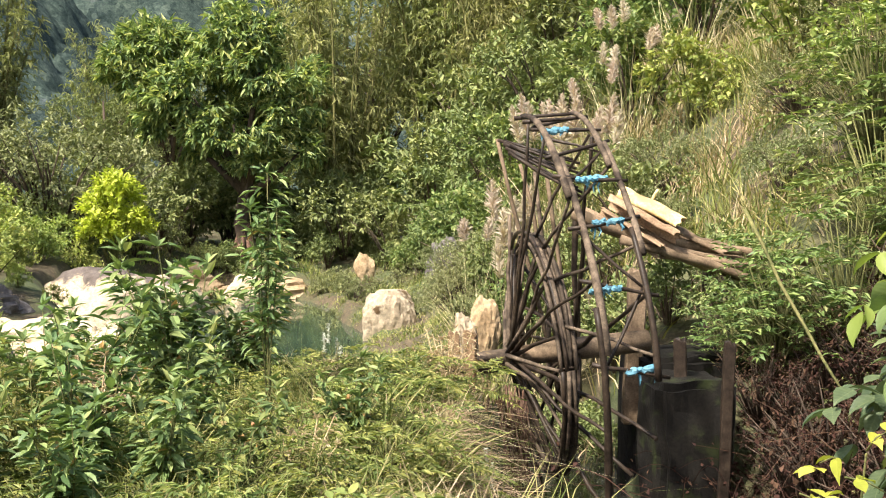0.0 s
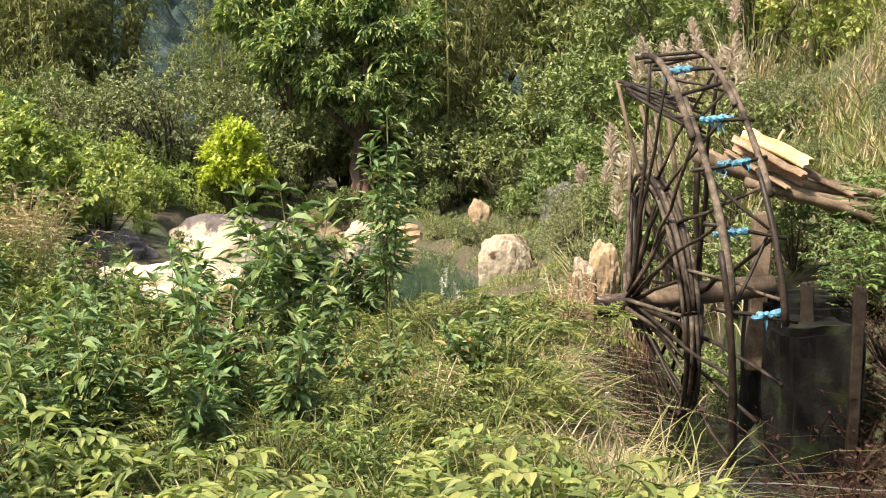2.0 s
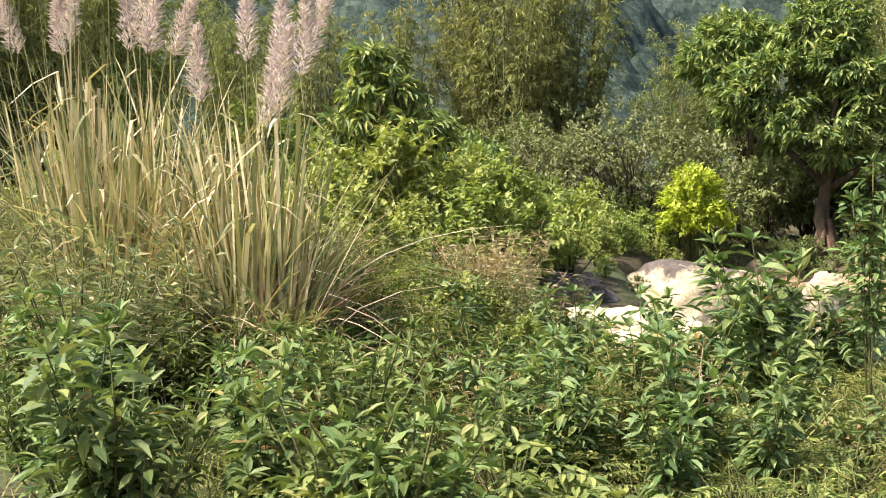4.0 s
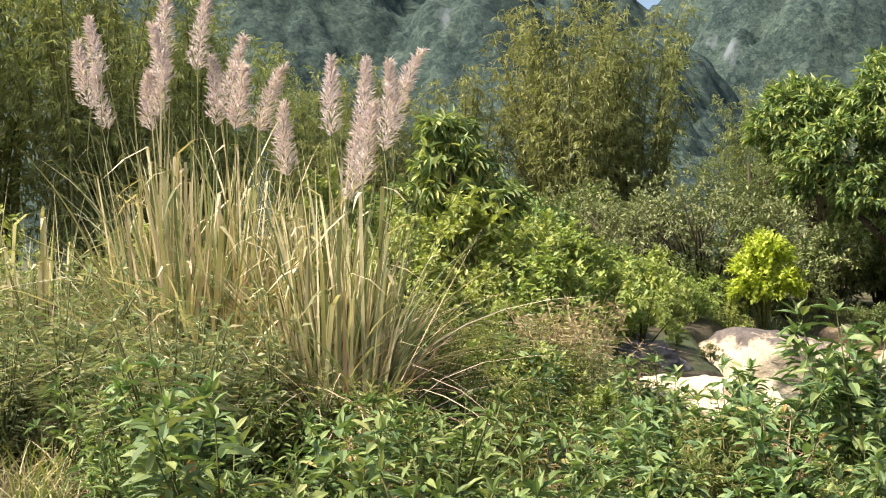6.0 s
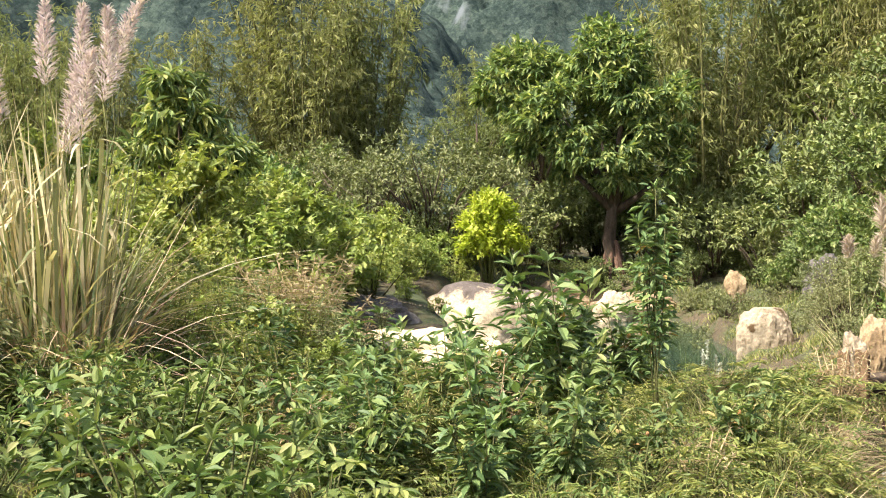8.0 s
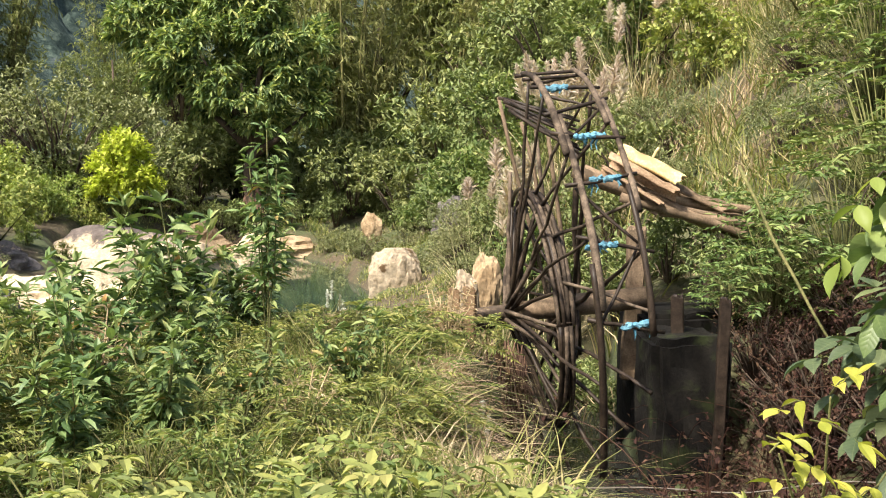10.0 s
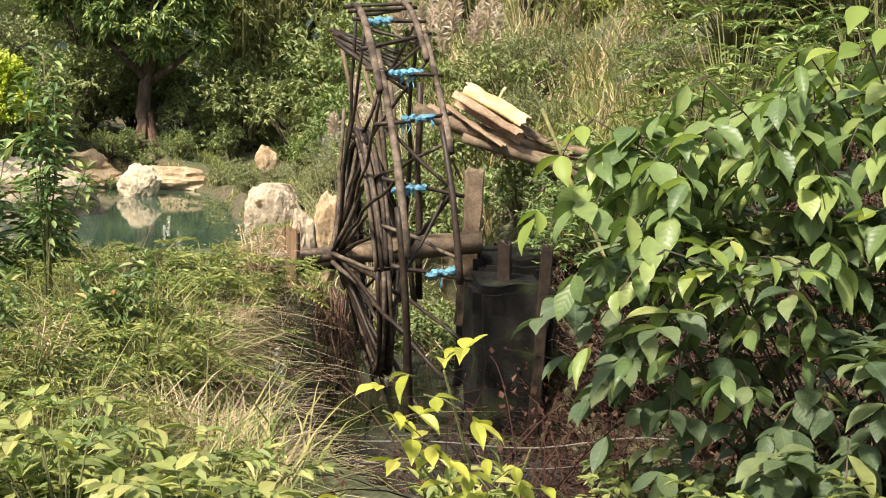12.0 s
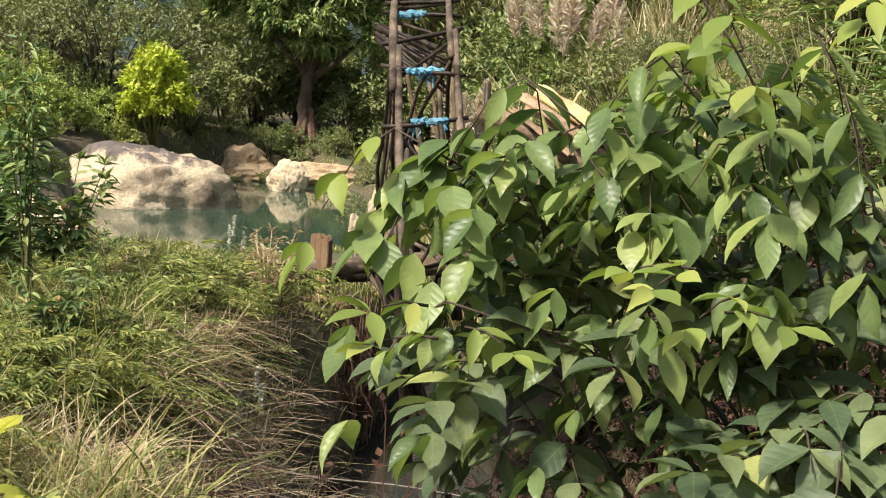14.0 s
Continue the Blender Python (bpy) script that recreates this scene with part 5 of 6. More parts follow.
# grasses
def tuft(seed, n, rad, h, w, mat, label, group, lean=0.4, arch=0.8, name="grass_tuft"):
    q = np.random.default_rng(seed)
    a, d = q.uniform(0, 6.28, n), rad * np.sqrt(q.uniform(0, 1, n))
    base = np.stack((np.cos(a) * d, np.sin(a) * d, np.full(n, -0.03)), 1)
    ob = part(name, blades(Geo(), q, base, h, w, lean, arch), mat)
    return tagged(ob, label, "grass", group)


def meadow(name, seed, n, box, ok, h, w, mat, label, lean=0.4, arch=0.8, clump=0.35):
    """Grass past counting, in clumps, as one object."""
    q = np.random.default_rng(seed)
    pts = []
    while len(pts) < n:
        x, y = q.uniform(box[0], box[1]), q.uniform(box[2], box[3])
        if not ok(x, y) or noise.noise(Vector((x * 0.9, y * 0.9, seed))) < -0.15:
            continue
        for _ in range(22):
            pts.append((x + q.normal() * clump * 0.4, y + q.normal() * clump * 0.4))
    pts = np.array(pts)
    base = np.column_stack((pts, height(pts[:, 0], pts[:, 1]) - 0.03))
    hh = h * np.array([0.75 + 0.5 * noise.noise(Vector((a * 0.7, b * 0.7, 5))) for a, b in pts])
    return tagged(part(name, blades(Geo(), q, base, hh, w, lean, arch), mat), label, "grass", kind="stuff")


r = np.random.default_rng(83)
low = lambda x, y: clear(x, y) and x < 0.75
TUFT_G = tuft(81, 130, 0.28, 0.60, 0.012, M_GRASS, "tuft of long green meadow grass", "green tufts", 0.6, 1.25)
TUFT_S = tuft(82, 120, 0.28, 0.46, 0.012, M_STRAW, "tuft of dry straw-coloured grass", "dry tufts", 0.5, 1.1)
copies(TUFT_G, scatter(34, (-4, 1.0, 3.4, 8.5), r, low), r, 0.6, 1.1)
copies(copy_thing(TUFT_G, Matrix.Identity(4)), scatter(44, (-1.7, 0.4, 4.3, 9.0), r, low), r, 0.6, 1.0)
copies(TUFT_S, scatter(70, (-0.9, 0.6, 5.2, 9.0), r, lambda x, y: x < 0.7 - 0.1 * abs(y - 8) and not (x > 0.1 and y > 8.2)), r, 0.6, 1.1)
copies(copy_thing(TUFT_G, Matrix.Identity(4)), scatter(8, (-1.3, -0.25, 6.6, 9.2), r, low, 0.3), r, 0.9, 1.3)
copies(copy_thing(TUFT_S, Matrix.Identity(4)), scatter(12, (-0.1, 0.45, 7.4, 8.8), r, low, 0.15), r, 0.5, 0.8)
meadow("meadow_grass", 183, 13000, (-9, 0.8, 3.6, 14), low, 0.42, 0.016, M_GRASS, "long mixed green meadow grass")
meadow("bank_grass", 184, 9000, (-3.2, 1.0, 10.5, 20), lambda x, y: clear(x, y) and x < 0.75 and not (y > 14 and -2.2 < x < -0.1), 0.26, 0.012, M_GRASS, "short green grass on the pool bank")
meadow("dry_meadow_grass", 185, 5000, (-7, 0.7, 4, 13), low, 0.40, 0.012, M_STRAW, "dry straw grass among the weeds", 0.5, 1.1)
hill = lambda x, y: x > 1.0 + 0.2 * max(0, 14 - y) and y > 11.8 and x < 3.0 + 0.5 * y
meadow("shore_grass", 189, 9000, (-3.2, 1.4, 15.5, 28), lambda x, y: ground_z(x, y) > 1.22 and x > -3.4 - 0.2 * (y - 20), 0.17, 0.016, M_GRASS, "olive grass down to the pool's edge", 0.5, 1.0)
meadow("far_bank_grass", 188, 7000, (-9, 1, 24, 31), lambda x, y: ground_z(x, y) > 1.3, 0.35, 0.02, M_GRASS, "short grass along the far pool bank")
meadow("hill_grass", 186, 14000, (0.6, 14, 11.8, 27), hill, 0.95, 0.022, M_GRASS, "tall rank grass on the hillside", 0.4, 0.9, 0.5)
meadow("dry_hill_grass", 187, 6500, (1.0, 12, 12, 25), hill, 0.95, 0.020, M_STRAW, "tall yellowing grass on the hillside", 0.4, 1.0, 0.5)


def reed_clump(seed, n, rad, h, plumes, plume_mat, label, lean=0.22, plume_len=0.50, blade_w=0.046, plume_h=1.0):
    q = np.random.default_rng(seed)
    a, d = q.uniform(0, 6.28, n), rad * np.sqrt(q.uniform(0, 1, n))
    base = np.stack((np.cos(a) * d, np.sin(a) * d * 0.7, np.full(n, -0.05)), 1)
    ob = empty("reed_clump", (0, 0, 0), label, "reeds")
    tagged(part("foliage", blades(Geo(), q, base, h * 0.98 * q.uniform(0.45, 1.05, n), blade_w, lean, 0.45, 7, a + q.normal(size=n) * 0.8), M_REED, ob), kind="stuff")
    for _ in range(plumes):
        a, d = q.uniform(0, 6.28), rad * q.uniform(0, 0.9)
        b = np.array((math.cos(a) * d, math.sin(a) * d * 0.7, 0))
        hh, out = h * plume_h * q.uniform(0.78, 1.08), q.uniform(0.05, 0.28) * h * 0.6
        s = np.linspace(0, 1, 7)
        pts = np.stack((b[0] + math.cos(a) * out * s ** 1.8, b[1] + math.sin(a) * out * s ** 1.8, hh * s), 1)
        stem = part("stalk", tube(pts, np.linspace(0.009, 0.004, 7), 5), M_STEM, ob, smooth=True)
        way = unit(pts[-1] - pts[-2])
        m = 260
        t = q.uniform(0, 1, m)
        p = pts[-1] + way * ((t - 0.15) * plume_len)[:, None]
        dd = unit(q.normal(size=(m, 3)) * np.array((1, 1, 0.3)) + way * (1.5 + 0.9 * t)[:, None] + np.array((0.3, 0, 0)))
        dd[:, 2] -= 0.1
        g = leaves(Geo(), q, p, dd, np.array((0, 0, 1.0)), 0.115 * np.sin(np.pi * (0.22 + 0.75 * t)) + 0.04, 0.014, "lite")
        part("plume", g, plume_mat, stem)
    return ob




def silvergrass(seed, foot, rad, h, n, plumes, lean_to, label):
    """A stand of tall grass: stiff and broken blades, dead ones about the foot, and feathery plumes on stalks.
    plumes: how many; lean_to: how far the outermost stalks lean to either side at the head, and the heads' lowest and highest."""
    q = np.random.default_rng(seed)
    ob = empty("silvergrass_clump", (0, 0, 0), label, "grass", "silvergrass")

    def ring(k, rr):
        a_, d_ = q.uniform(0, 6.28, k), rr * np.sqrt(q.uniform(0, 1, k))
        return a_, np.stack((np.cos(a_) * d_, np.sin(a_) * d_ * 0.7, np.full(k, -0.05)), 1)

    a, base = ring(n, rad)
    g = blades(Geo(), q, base, h * q.uniform(0.4, 1.0, n), 0.034, 0.13, 0.14, 7, a + q.normal(size=n) * 1.5)
    a, base = ring(n // 3, rad)
    blades(g, q, base, h * q.uniform(0.5, 1.0, n // 3), 0.044, 0.30, 0.70, 10, a + q.normal(size=n // 3) * 0.9)
    # snapped blades: a stiff lower half and a tip hanging from the break
    a, base = ring(n // 4, rad)
    for b0, az in zip(base, a + q.normal(size=len(a)) * 1.3):
        o_ = np.array((math.cos(az), math.sin(az), 0.0))
        sd_ = np.array((-o_[1], o_[0], 0.0)) * q.uniform(0.011, 0.021)
        top = b0 + o_ * q.uniform(0.05, 0.3) * h * 0.5 + np.array((0, 0, h * q.uniform(0.4, 0.8)))
        end = top + o_ * q.uniform(0.2, 0.5) + np.array((0, 0, q.uniform(-0.4, 0.12)))
        mid = (top + end) / 2 + np.array((0, 0, 0.04))
        g.add([b0 - sd_, b0 + sd_, top - sd_, top + sd_, mid - sd_ * 0.7, mid + sd_ * 0.7, end], [(0, 1, 3, 2), (2, 3, 5, 4), (4, 5, 6)])
    tagged(part("foliage", g, M_REED, ob), kind="stuff")
    a, base = ring(n // 2, rad * 1.1)
    tagged(part("green_foliage", blades(Geo(), q, base, h * q.uniform(0.5, 0.95, n // 2), 0.036, 0.16, 0.40, 8, a + q.normal(size=n // 2) * 1.3), M_SEDGE, ob, "grey-green living blades"), kind="stuff")
    a, base = ring(n, rad * 1.15)
    dead = blades(Geo(), q, base, h * q.uniform(0.3, 0.75, n), 0.026, 0.40, 0.9, 7, a + q.normal(size=n) * 0.6)
    tagged(part("dead_foliage", dead, M_DEAD, ob, "withered brown blades about the foot"), kind="stuff")
    for i in range(plumes):
        f = (i + q.uniform(0.1, 0.9)) / plumes
        top = np.array((lean_to[0] + (lean_to[1] - lean_to[0]) * f, q.uniform(-0.3, 0.3), q.uniform(lean_to[2], lean_to[3])))
        b = np.array((top[0] * 0.42, q.uniform(-0.2, 0.2), 0))
        ln = q.uniform(0.50, 0.66)
        s = np.linspace(0, 1, 8)
        pts = b + (top - b) * s[:, None] + np.outer(s ** 2 - s, np.array((top[0] - b[0], 0, 0)) * 0.9)
        way = unit(pts[-1] - pts[-2])
        pts[-1] -= way * ln
        pts[1:-1, 2] *= pts[-1, 2] / top[2]
        stem = part("stalk", tube(pts, np.linspace(0.010, 0.0045, 8), 5), M_STEM, ob, smooth=True)
        nod = np.array((q.uniform(-0.10, 0.16), q.uniform(-0.05, 0.05), 0))
        m = 760
        t = q.uniform(0, 1, m) ** 0.85
        spine = pts[-1] + way * (t * ln)[:, None] + nod * (t ** 2)[:, None]
        tier = np.floor(t * 15)
        az = (np.floor(q.uniform(0, 5, m)) + tier * 0.37) * 1.257 + q.normal(size=m) * 0.16
        e1 = unit(np.cross(way, (0.2, 1.0, 0.1)))
        e2 = np.cross(way, e1)
        out = np.cos(az)[:, None] * e1 + np.sin(az)[:, None] * e2
        wide = 0.088 * (1 - t) ** 0.75 * np.clip(t / 0.12 + 0.3, 0, 1) + 0.006
        u = q.uniform(0.0, 1.0, m)
        p = spine + out * (wide * u)[:, None] + way * (0.05 * u)[:, None]
        d = way * 1.0 + out * 0.75 + q.normal(size=(m, 3)) * 0.25 + np.array((0.1, 0, -0.25)) * u[:, None]
        part("plume", leaves(Geo(), q, p, d, np.array((0, 0, 1.0)), 0.060, 0.0062, "lite"), M_PLUME, stem)
    return set_at(ob, foot[0], foot[1], 1.0, 0, foot[2])


silvergrass(91, (-7.0, 7.0, 2.30), 0.66, 3.05, 420, 12, (-1.75, 0.95, 2.85, 3.75), "tall stand of silvergrass with many pinkish plumes")
silvergrass(92, (-5.55, 7.0, 2.20), 0.42, 2.65, 320, 7, (-0.45, 0.75, 2.55, 3.35), "upright clump of silvergrass with straw-pale blades and pinkish plumes")
silvergrass(95, (-8.6, 6.5, 2.40), 0.55, 2.3, 120, 2, (-0.9, -0.1, 2.6, 3.0), "looser clump of silvergrass at the meadow edge")
q9 = np.random.default_rng(195)
st, cr = sapling(196, 1.25, 16, 52, 0.105, 0.013, "lite", 0.40)
SEDGE = plant("weed", "grey-green narrow-leaved weed tangled about the silvergrass", "weed", st, M_STEM, cr, M_SEDGE, "sedgy weeds")
copies(SEDGE, [(x, y) for x, y in scatter(44, (-9.2, -5.0, 4.9, 7.2), q9, lambda x, y: math.hypot(x + 5.5, y - 7) > 0.5, 0.25)], q9, 0.65, 1.15)
copies(copy_thing(SEDGE, Matrix.Identity(4)), [(-4.3, 9.6, 0.62), (-4.8, 10.2, 0.75), (-5.2, 9.8, 0.8), (-5.4, 11.7, 0.75), (-4.7, 11.6, 0.5), (-5.3, 13.0, 0.5), (-6.2, 13.4, 0.65), (-6.7, 14.4, 0.65), (-7.1, 15.6, 0.6), (-6.3, 15.8, 0.4), (-7.3, 17.2, 0.5), (-6.4, 12.2, 0.8), (-3.9, 8.9, 0.6)], q9)
set_at(reed_clump(93, 160, 0.35, 2.55, 6, M_TAWNY, "tawny plumed reeds behind the water wheel", 0.3, 0.50, 0.016, 1.05), 0.8, 14.0, 1.0, 0)
set_at(reed_clump(193, 220, 0.6, 1.75, 16, M_TAWNY, "dense tawny reeds on the bank beyond the wheel", 0.4, 0.60, 0.018, 1.05), 1.75, 16.4, 1.0, 0)
set_at(reed_clump(94, 80, 0.25, 1.7, 2, M_TAWNY, "few tawny reeds leaning beside the wheel frame", 0.4, 0.32, 0.014, 1.05), 0.35, 15.6, 0.9, 100)
for i, (x, y, s) in enumerate(((3.4, 20.5, 1.0), (4.6, 21.5, 1.1), (2.6, 19.5, 0.9), (5.6, 19.0, 1.0))):
    set_at(reed_clump(96 + i, 130, 0.5, 2.3, 5, M_TAWNY, "tall plumed reeds on the hillside", 0.4, 0.4, 0.02), x, y, s, 50 * i)


def spikes(seed, n):
    q = np.random.default_rng(seed)
    ob = empty("white_spike_plant", (0, 0, 0), "weed with white woolly flower spikes", "weed", "white spikes")
    for _ in range(n):
        b = np.array((q.uniform(-0.15, 0.15), q.uniform(-0.1, 0.1), 0))
        top = b + np.array((q.normal() * 0.06, q.normal() * 0.06, q.uniform(0.5, 0.95)))
        st_ = part("stalk", tube([b, (b + top) / 2, top], (0.006, 0.005, 0.003), 5), M_STEM, ob, smooth=True)
        t = q.uniform(0, 1, 120)
        p = top + np.array((0, 0, -1.0)) * (t * 0.24)[:, None]
        part("spike", leaves(Geo(), q, p, q.normal(size=(120, 3)) + np.array((0, 0, 0.4)), np.array((0, 0, 1.0)), 0.035, 0.02), M_WHITE, st_)
    return ob


r = np.random.default_rng(99)
copies(spikes(97, 4), [(-1.1, 12.0, 0.85), (0.45, 7.6, 0.9), (0.72, 7.3, 1.0), (0.2, 7.9, 0.8), (0.6, 7.0, 0.8)], r)


# pinnate shrubs
def frond(geo, stem, q, base, way, length, pairs, ln, wd, kind, droop=0.3):
    way = unit(np.asarray(way, float))
    s = np.linspace(0, 1, 6)
    pts = np.asarray(base) + way * (length * s)[:, None] + np.array((0, 0, -1.0)) * (droop * length * s ** 2)[:, None]
    tube(pts[::2], np.linspace(0.004, 0.002, 3), 3, 0, None, stem)
    side = unit(np.cross(way, (0, 0, 1.0)) + 1e-6)
    P, D = [], []
    for k in range(pairs):
        t = 0.22 + 0.74 * k / max(1, pairs - 1)
        c = np.array([np.interp(t, s, pts[:, i]) for i in range(3)])
        for sg in (-1, 1):
            P.append(c)
            D.append(side * sg + way * 0.55 + np.array((0, 0, -droop * 0.7)) + q.normal(size=3) * 0.2)
    P.append(pts[-1])
    D.append(way + np.array((0, 0, -droop)))
    leaves(geo, q, np.array(P), np.array(D), np.array((0, 0, 1.0)), ln, wd, kind)


def pinnate_bush(seed, fronds, h, rad, length, pairs, ln, wd, kind):
    q = np.random.default_rng(seed)
    crown, stem = Geo(), Geo()
    for _ in range(fronds):
        a, u = q.uniform(0, 6.28), q.uniform(0.3, 1.0)
        tip = np.array((math.cos(a) * rad * u * q.uniform(0.2, 1), math.sin(a) * rad * u * q.uniform(0.2, 1), h * q.uniform(0.35, 1.0) * (1.15 - 0.4 * u)))
        tube([(0, 0, -0.05), tip * np.array((0.4, 0.4, 0.6)), tip], (0.012, 0.008, 0.004), 4, 0, None, stem)
        frond(crown, stem, q, tip, (math.cos(a), math.sin(a), q.uniform(-0.1, 0.7)), length * q.uniform(0.7, 1.2), pairs, ln, wd, kind)
    return stem, crown


st, cr = pinnate_bush(101, 110, 1.5, 0.9, 0.34, 6, 0.095, 0.035, "lite")
PIN = plant("pinnate_shrub", "shrub with feathery pinnate green leaves by the wheel", "shrub", st, M_STEM, cr, M_SHRUB, "pinnate shrubs")
copies(PIN, [(2.95, 10.0, 0.9), (3.5, 9.8, 1.15), (4.2, 10.8, 1.3), (3.2, 10.7, 0.6), (2.65, 10.4, 0.45), (4.6, 9.3, 1.2), (5.2, 9.9, 1.4), (4.6, 12.2, 1.3), (5.6, 11.6, 1.5)], r)
st, cr = pinnate_bush(102, 60, 0.75, 0.6, 0.28, 4, 0.125, 0.056, "mid")
PINF = plant("pinnate_weed", "pale pinnate-leaved weed at the path side", "weed", st, M_STEM, cr, M_LEAFY, "pinnate weeds")
copies(PINF, [(0.45, 3.5, 0.75), (0.0, 3.9, 0.8), (-0.7, 3.9, 0.8), (0.9, 3.6, 0.6), (-1.4, 4.2, 0.75), (0.35, 4.5, 0.6), (-0.3, 4.7, 0.65), (-2.3, 4.6, 0.7), (1.35, 4.0, 0.5), (2.2, 4.9, 0.6), (1.7, 3.5, 0.6), (2.15, 3.75, 0.6), (2.6, 3.6, 0.6), (1.25, 3.2, 0.55), (2.9, 3.3, 0.6)], r)


st, cr = pinnate_bush(103, 40, 0.5, 0.45, 0.40, 12, 0.075, 0.019, "lite")
FERN = plant("fern", "green fern with arching feathery fronds", "fern", st, M_STEM, cr, M_LEAFY, "ferns")
copies(FERN, scatter(46, (-2.6, 0.45, 5.0, 9.5), r, lambda x, y: clear(x, y), 0.22), r, 0.6, 1.0)


# broad-leaved bush at the path
def broad_bush():
    q = np.random.default_rng(111)
    bush = empty("broadleaf_bush", (3.1, 4.5, 1.9), "large bush with broad drooping green leaflets beside the path", "bush")
    o = np.array((3.1, 4.5, 1.9))
    crown, stem, young, shoot = Geo(), Geo(), Geo(), Geo()
    lobes = [(0.15, 0.0, 0.75, 1.15, 0.95, 0.85), (1.0, 0.1, 0.8, 1.0, 1.0, 0.85), (-0.65, 0.1, 0.98, 0.70, 0.75, 0.55), (0.35, -0.3, 0.10, 0.75, 0.8, 0.75), (0.95, -0.3, 0.2, 1.0, 0.9, 0.8), (1.75, 0.2, 0.95, 0.9, 0.8, 0.65)]
    p, w = crown_points(q, lobes, 760, 0.5, 0.10, 1.6, -0.5)
    for a, b in zip(*crown_points(q, [(-1.16, -0.1, 1.60, 0.26, 0.26, 0.20), (-0.85, -0.2, 1.66, 0.38, 0.33, 0.27), (-0.45, -0.15, 1.82, 0.4, 0.35, 0.26)], 62, 0.4, 0.0)):
        b = unit(b + q.normal(size=3) * 0.4)
        frond(shoot, stem, q, a - b * 0.12, b, 0.27, 3, 0.145, 0.080, "fine", 1.3)
    for a, b in zip(p, w):
        b = unit(b + q.normal(size=3) * 0.35)
        frond(crown, stem, q, a - b * 0.12, b, 0.27, 3, 0.145, 0.080, "fine", 0.95 - 0.5 * max(0.0, float(b[2])))
    for a in p[::6]:
        tube([(q.uniform(-0.4, 0.6), q.uniform(-0.2, 0.3), -0.1), a * np.array((0.6, 0.6, 0.5)), a], (0.009, 0.006, 0.003), 5, 0, None, stem)
    # arching shoots towards the wheel, and upright ones
    for tip, n in (((1.74, 4.30, 3.62), 6), ((1.95, 4.5, 3.50), 5), ((2.1, 4.2, 3.78), 5), ((2.45, 4.15, 3.85), 5), ((2.95, 4.3, 4.15), 6), ((3.4, 4.6, 4.0), 5), ((1.95, 4.0, 3.20), 4), ((2.7, 4.6, 3.9), 5), ((2.50, 4.0, 4.02), 6), ((2.82, 4.1, 3.92), 5)):
        e = np.array(tip) - o
        m = e * 0.55 + np.array((0.3, 0.1, 0.35))
        s = np.linspace(0, 1, 10)[:, None]
        pts = (1 - s) ** 2 * np.array((0, 0, 0.3)) + 2 * s * (1 - s) * m + s ** 2 * e
        tube(pts, np.linspace(0.008, 0.003, 10), 5, 0, None, stem)
        for k in range(n):
            b = pts[9 - k // 1] if k < 9 else pts[0]
            d = np.array((q.uniform(-1, 0.4), q.uniform(-0.8, 0.5), q.uniform(-0.25, 0.3)))
            frond(young if k < 2 and n == 6 else shoot, stem, q, b, d, 0.26, 3, 0.13, 0.060, "fine", 1.15)
    for tip in ((2.5, 3.35, 3.38), (2.02, 3.33, 3.23), (3.2, 3.6, 3.45)):
        e = np.array(tip) - o
        for k in range(4):
            frond(young, stem, q, e + q.normal(size=3) * 0.04, (q.uniform(-1, 1), q.uniform(-1, 0.2), q.uniform(-0.1, 0.5)), 0.14, 2, 0.085, 0.040, "fine", 0.4)
    tagged(part("stem", stem, M_BARK, bush, smooth=True), kind="stuff")
    part("crown", crown, M_BIG, bush, smooth=True)
    part("shoot_crown", shoot, M_SHOOT, bush, "light green leaves on arching shoots", True)
    part("young_crown", young, M_YOUNG, bush, "yellow-green young leaves", True)


broad_bush()


def vine():
    q = np.random.default_rng(121)
    o = np.array((1.3, 3.7, 1.95))
    ob = empty("climbing_vine", tuple(o), "trailing vine with bright yellow-green leaves", "vine")
    stem, leaf = Geo(), Geo()
    for e in ((1.18, 3.15, 2.98), (1.05, 3.2, 2.80), (1.22, 3.35, 2.62), (1.45, 3.4, 2.70), (0.95, 3.4, 2.5), (1.6, 3.5, 2.5)):
        e = np.array(e) - o
        tube([(0, 0, -0.05), e * 0.55 + np.array((0.05, 0.1, 0.1)), e], (0.006, 0.005, 0.003), 5, 0, None, stem)
        for k in range(3):
            frond(leaf, stem, q, e + q.normal(size=3) * 0.05, (q.uniform(-1, 1), q.uniform(-0.7, 0.4), q.uniform(-0.3, 0.5)), 0.14, 2, 0.085, 0.042, "fine", 0.5)
    part("stem", stem, M_STEM, ob, smooth=True)
    part("leaves", leaf, M_VINE, ob)


vine()


# straw tangles hanging over the bank
def tangle(seed, at, rx, ry, n, label):
    q = np.random.default_rng(seed)
    g = Geo()
    for _ in range(n):
        a, d = q.uniform(0, 6.28), math.sqrt(q.uniform(0, 1))
        x, y = at[0] + rx * d * math.cos(a), at[1] + ry * d * math.sin(a)
        z = max(ground_z(x, y), STREAM_Z) - 0.03
        way = np.array((q.normal() * 0.22 + 0.10, q.normal() * 0.22 - 0.06, 0.0))
        h = q.uniform(0.18, 0.50)
        s = np.linspace(0, 1, 6)[:, None]
        pts = np.array((x, y, z)) + way * s * 1.2 + np.array((0, 0, 1.0)) * (h * 1.7 * s * (1 - 0.72 * s)) + q.normal(size=(6, 3)) * 0.012
        tube(pts, np.linspace(0.0026, 0.0012, 6), 3, 0, None, g)
    return tagged(part("straw_tangle", g, M_DEAD), label, "dry grass", kind="stuff")


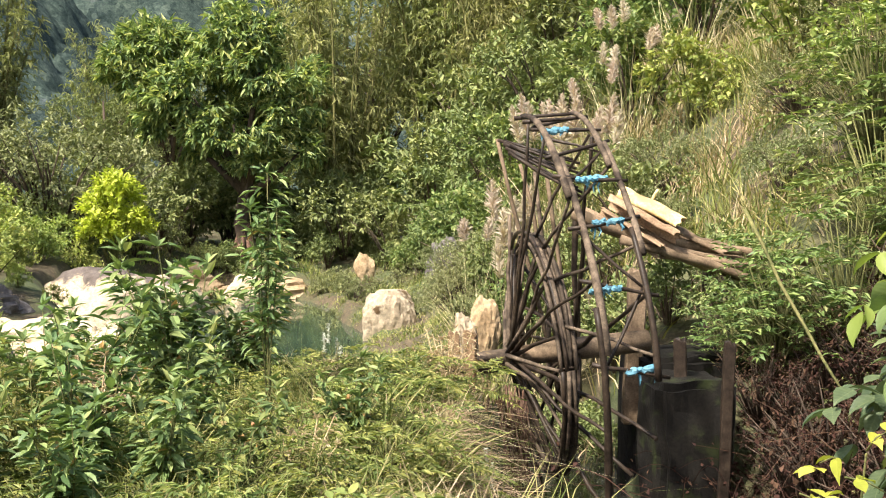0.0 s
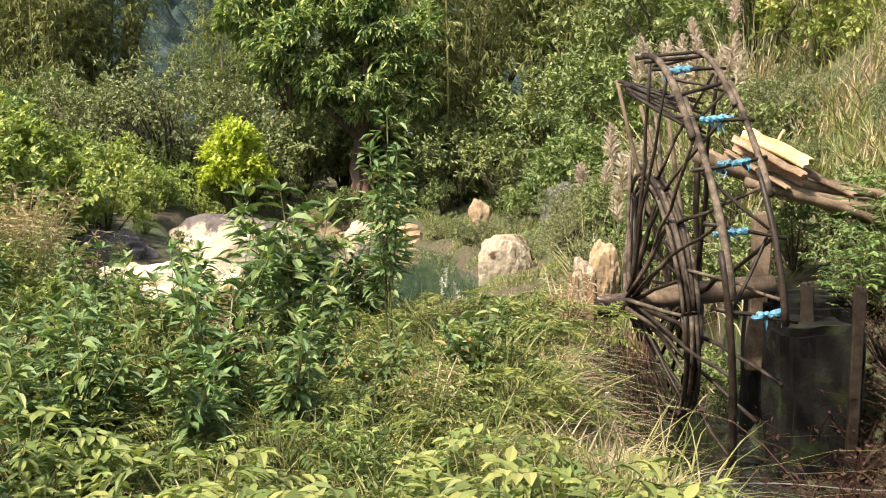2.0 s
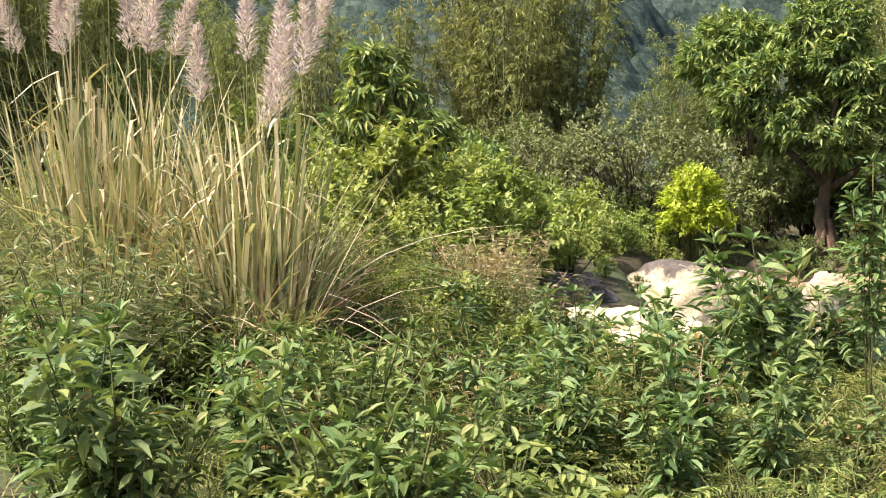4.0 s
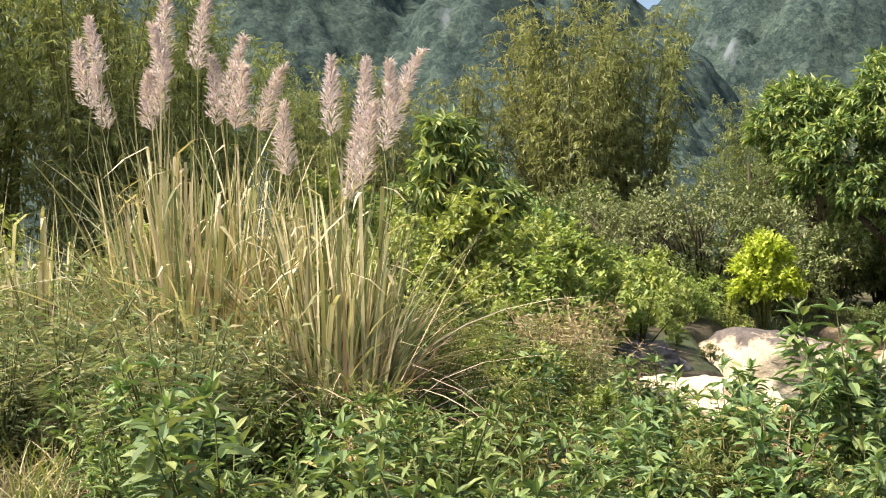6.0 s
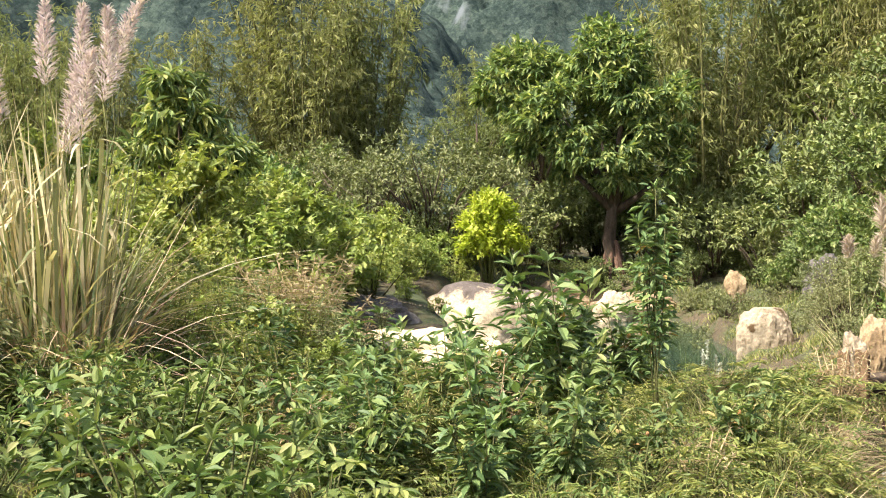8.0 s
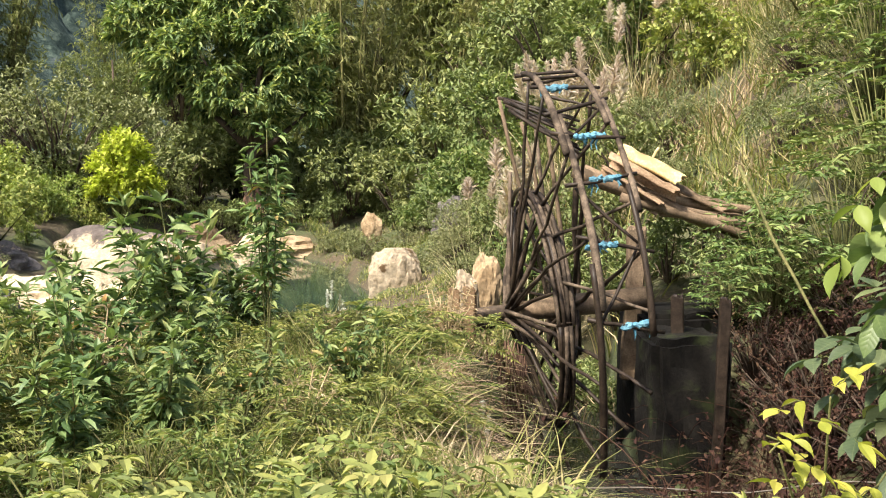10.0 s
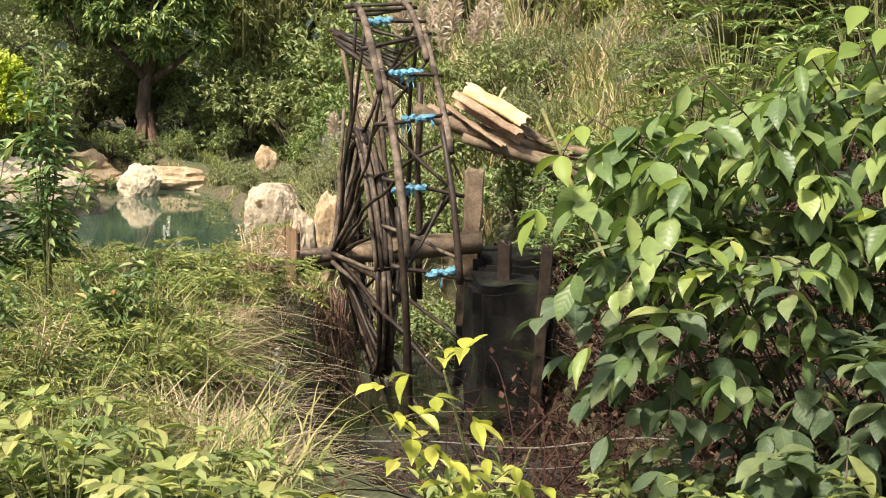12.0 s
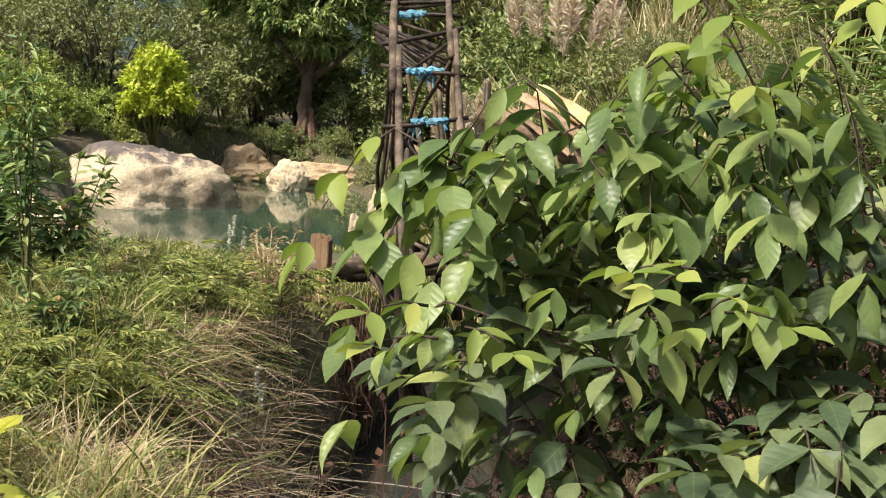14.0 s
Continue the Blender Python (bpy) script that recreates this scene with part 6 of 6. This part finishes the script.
tangle(141, (0.18, 7.25), 0.50, 0.95, 1100, "pinkish-brown tangle of dead grass sliding down the bank")


# small half-dead shrubs on the bank of the hollow
r7 = np.random.default_rng(138)
st, cr = shrub_geo(r7, LOB[:3], 230, 5, 0.075, 0.035, "lite", 0.2, 60)
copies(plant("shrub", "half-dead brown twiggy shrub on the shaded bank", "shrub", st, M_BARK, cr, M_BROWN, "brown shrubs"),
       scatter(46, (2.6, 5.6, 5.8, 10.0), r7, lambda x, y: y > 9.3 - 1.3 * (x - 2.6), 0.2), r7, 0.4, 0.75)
st, cr = shrub_geo(r7, LOB[:3], 170, 7, 0.09, 0.04, "lite", 0.2, 40)
copies(plant("shrub", "small green shrub on the shaded bank", "shrub", st, M_BARK, cr, M_DARK, "shaded bank shrubs"),
       scatter(24, (2.9, 5.8, 6.6, 10.4), r7, lambda x, y: y > 9.6 - 1.3 * (x - 2.6), 0.3), r7, 0.3, 0.5)


# dry thicket in the hollow
def thicket():
    q = np.random.default_rng(131)
    g, lf = Geo(), Geo()
    for _ in range(2600):
        x, y = q.uniform(1.2, 5.4), q.uniform(4.9, 9.4)
        if y > 6.2 and x < 1.75:
            continue
        z0 = ground_z(x, y) - 0.03
        d = q.normal(size=3) * np.array((0.55, 0.4, 0.2))
        p = np.array((x, y, z0))
        mid = p + d * 0.5 + np.array((0, 0, q.uniform(0.25, 0.75 + 0.35 * (x > 2.7))))
        end = p + d + np.array((0, 0, q.uniform(0.0, 0.6)))
        s = np.linspace(0, 1, 7)[:, None]
        pts = (1 - s) ** 2 * p + 2 * s * (1 - s) * mid + s ** 2 * end
        tube(pts, np.linspace(0.0042, 0.002, 7), 3, 0, None, g)
        m = 5
        leaves(lf, q, pts[q.integers(2, 7, m)] + q.normal(size=(m, 3)) * 0.03, q.normal(size=(m, 3)), np.array((0, 0, 1.0)), 0.045, 0.03)
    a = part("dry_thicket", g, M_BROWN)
    tagged(a, "tangle of dry reddish-brown stems over the hollow", "thicket", kind="stuff")
    n = 3500
    xy = np.column_stack((q.uniform(0.1, 5.2, n), q.uniform(4.6, 9.6, n)))
    z = height(xy[:, 0], xy[:, 1])
    ok = ((z < 1.75) | (xy[:, 0] > 2.9)) & (z > STREAM_Z - 0.02)
    base = np.column_stack((xy, np.maximum(z, STREAM_Z - 0.05) + 0.02 + q.uniform(0, 0.05, n)))[ok]
    leaves(lf, q, base, q.normal(size=(len(base), 3)) * np.array((1, 1, 0.3)), np.array((0, 0, 1.0)), 0.09, 0.05)
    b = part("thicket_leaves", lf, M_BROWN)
    tagged(b, "withered small leaves caught in the thicket", "leaves", kind="stuff")


thicket()
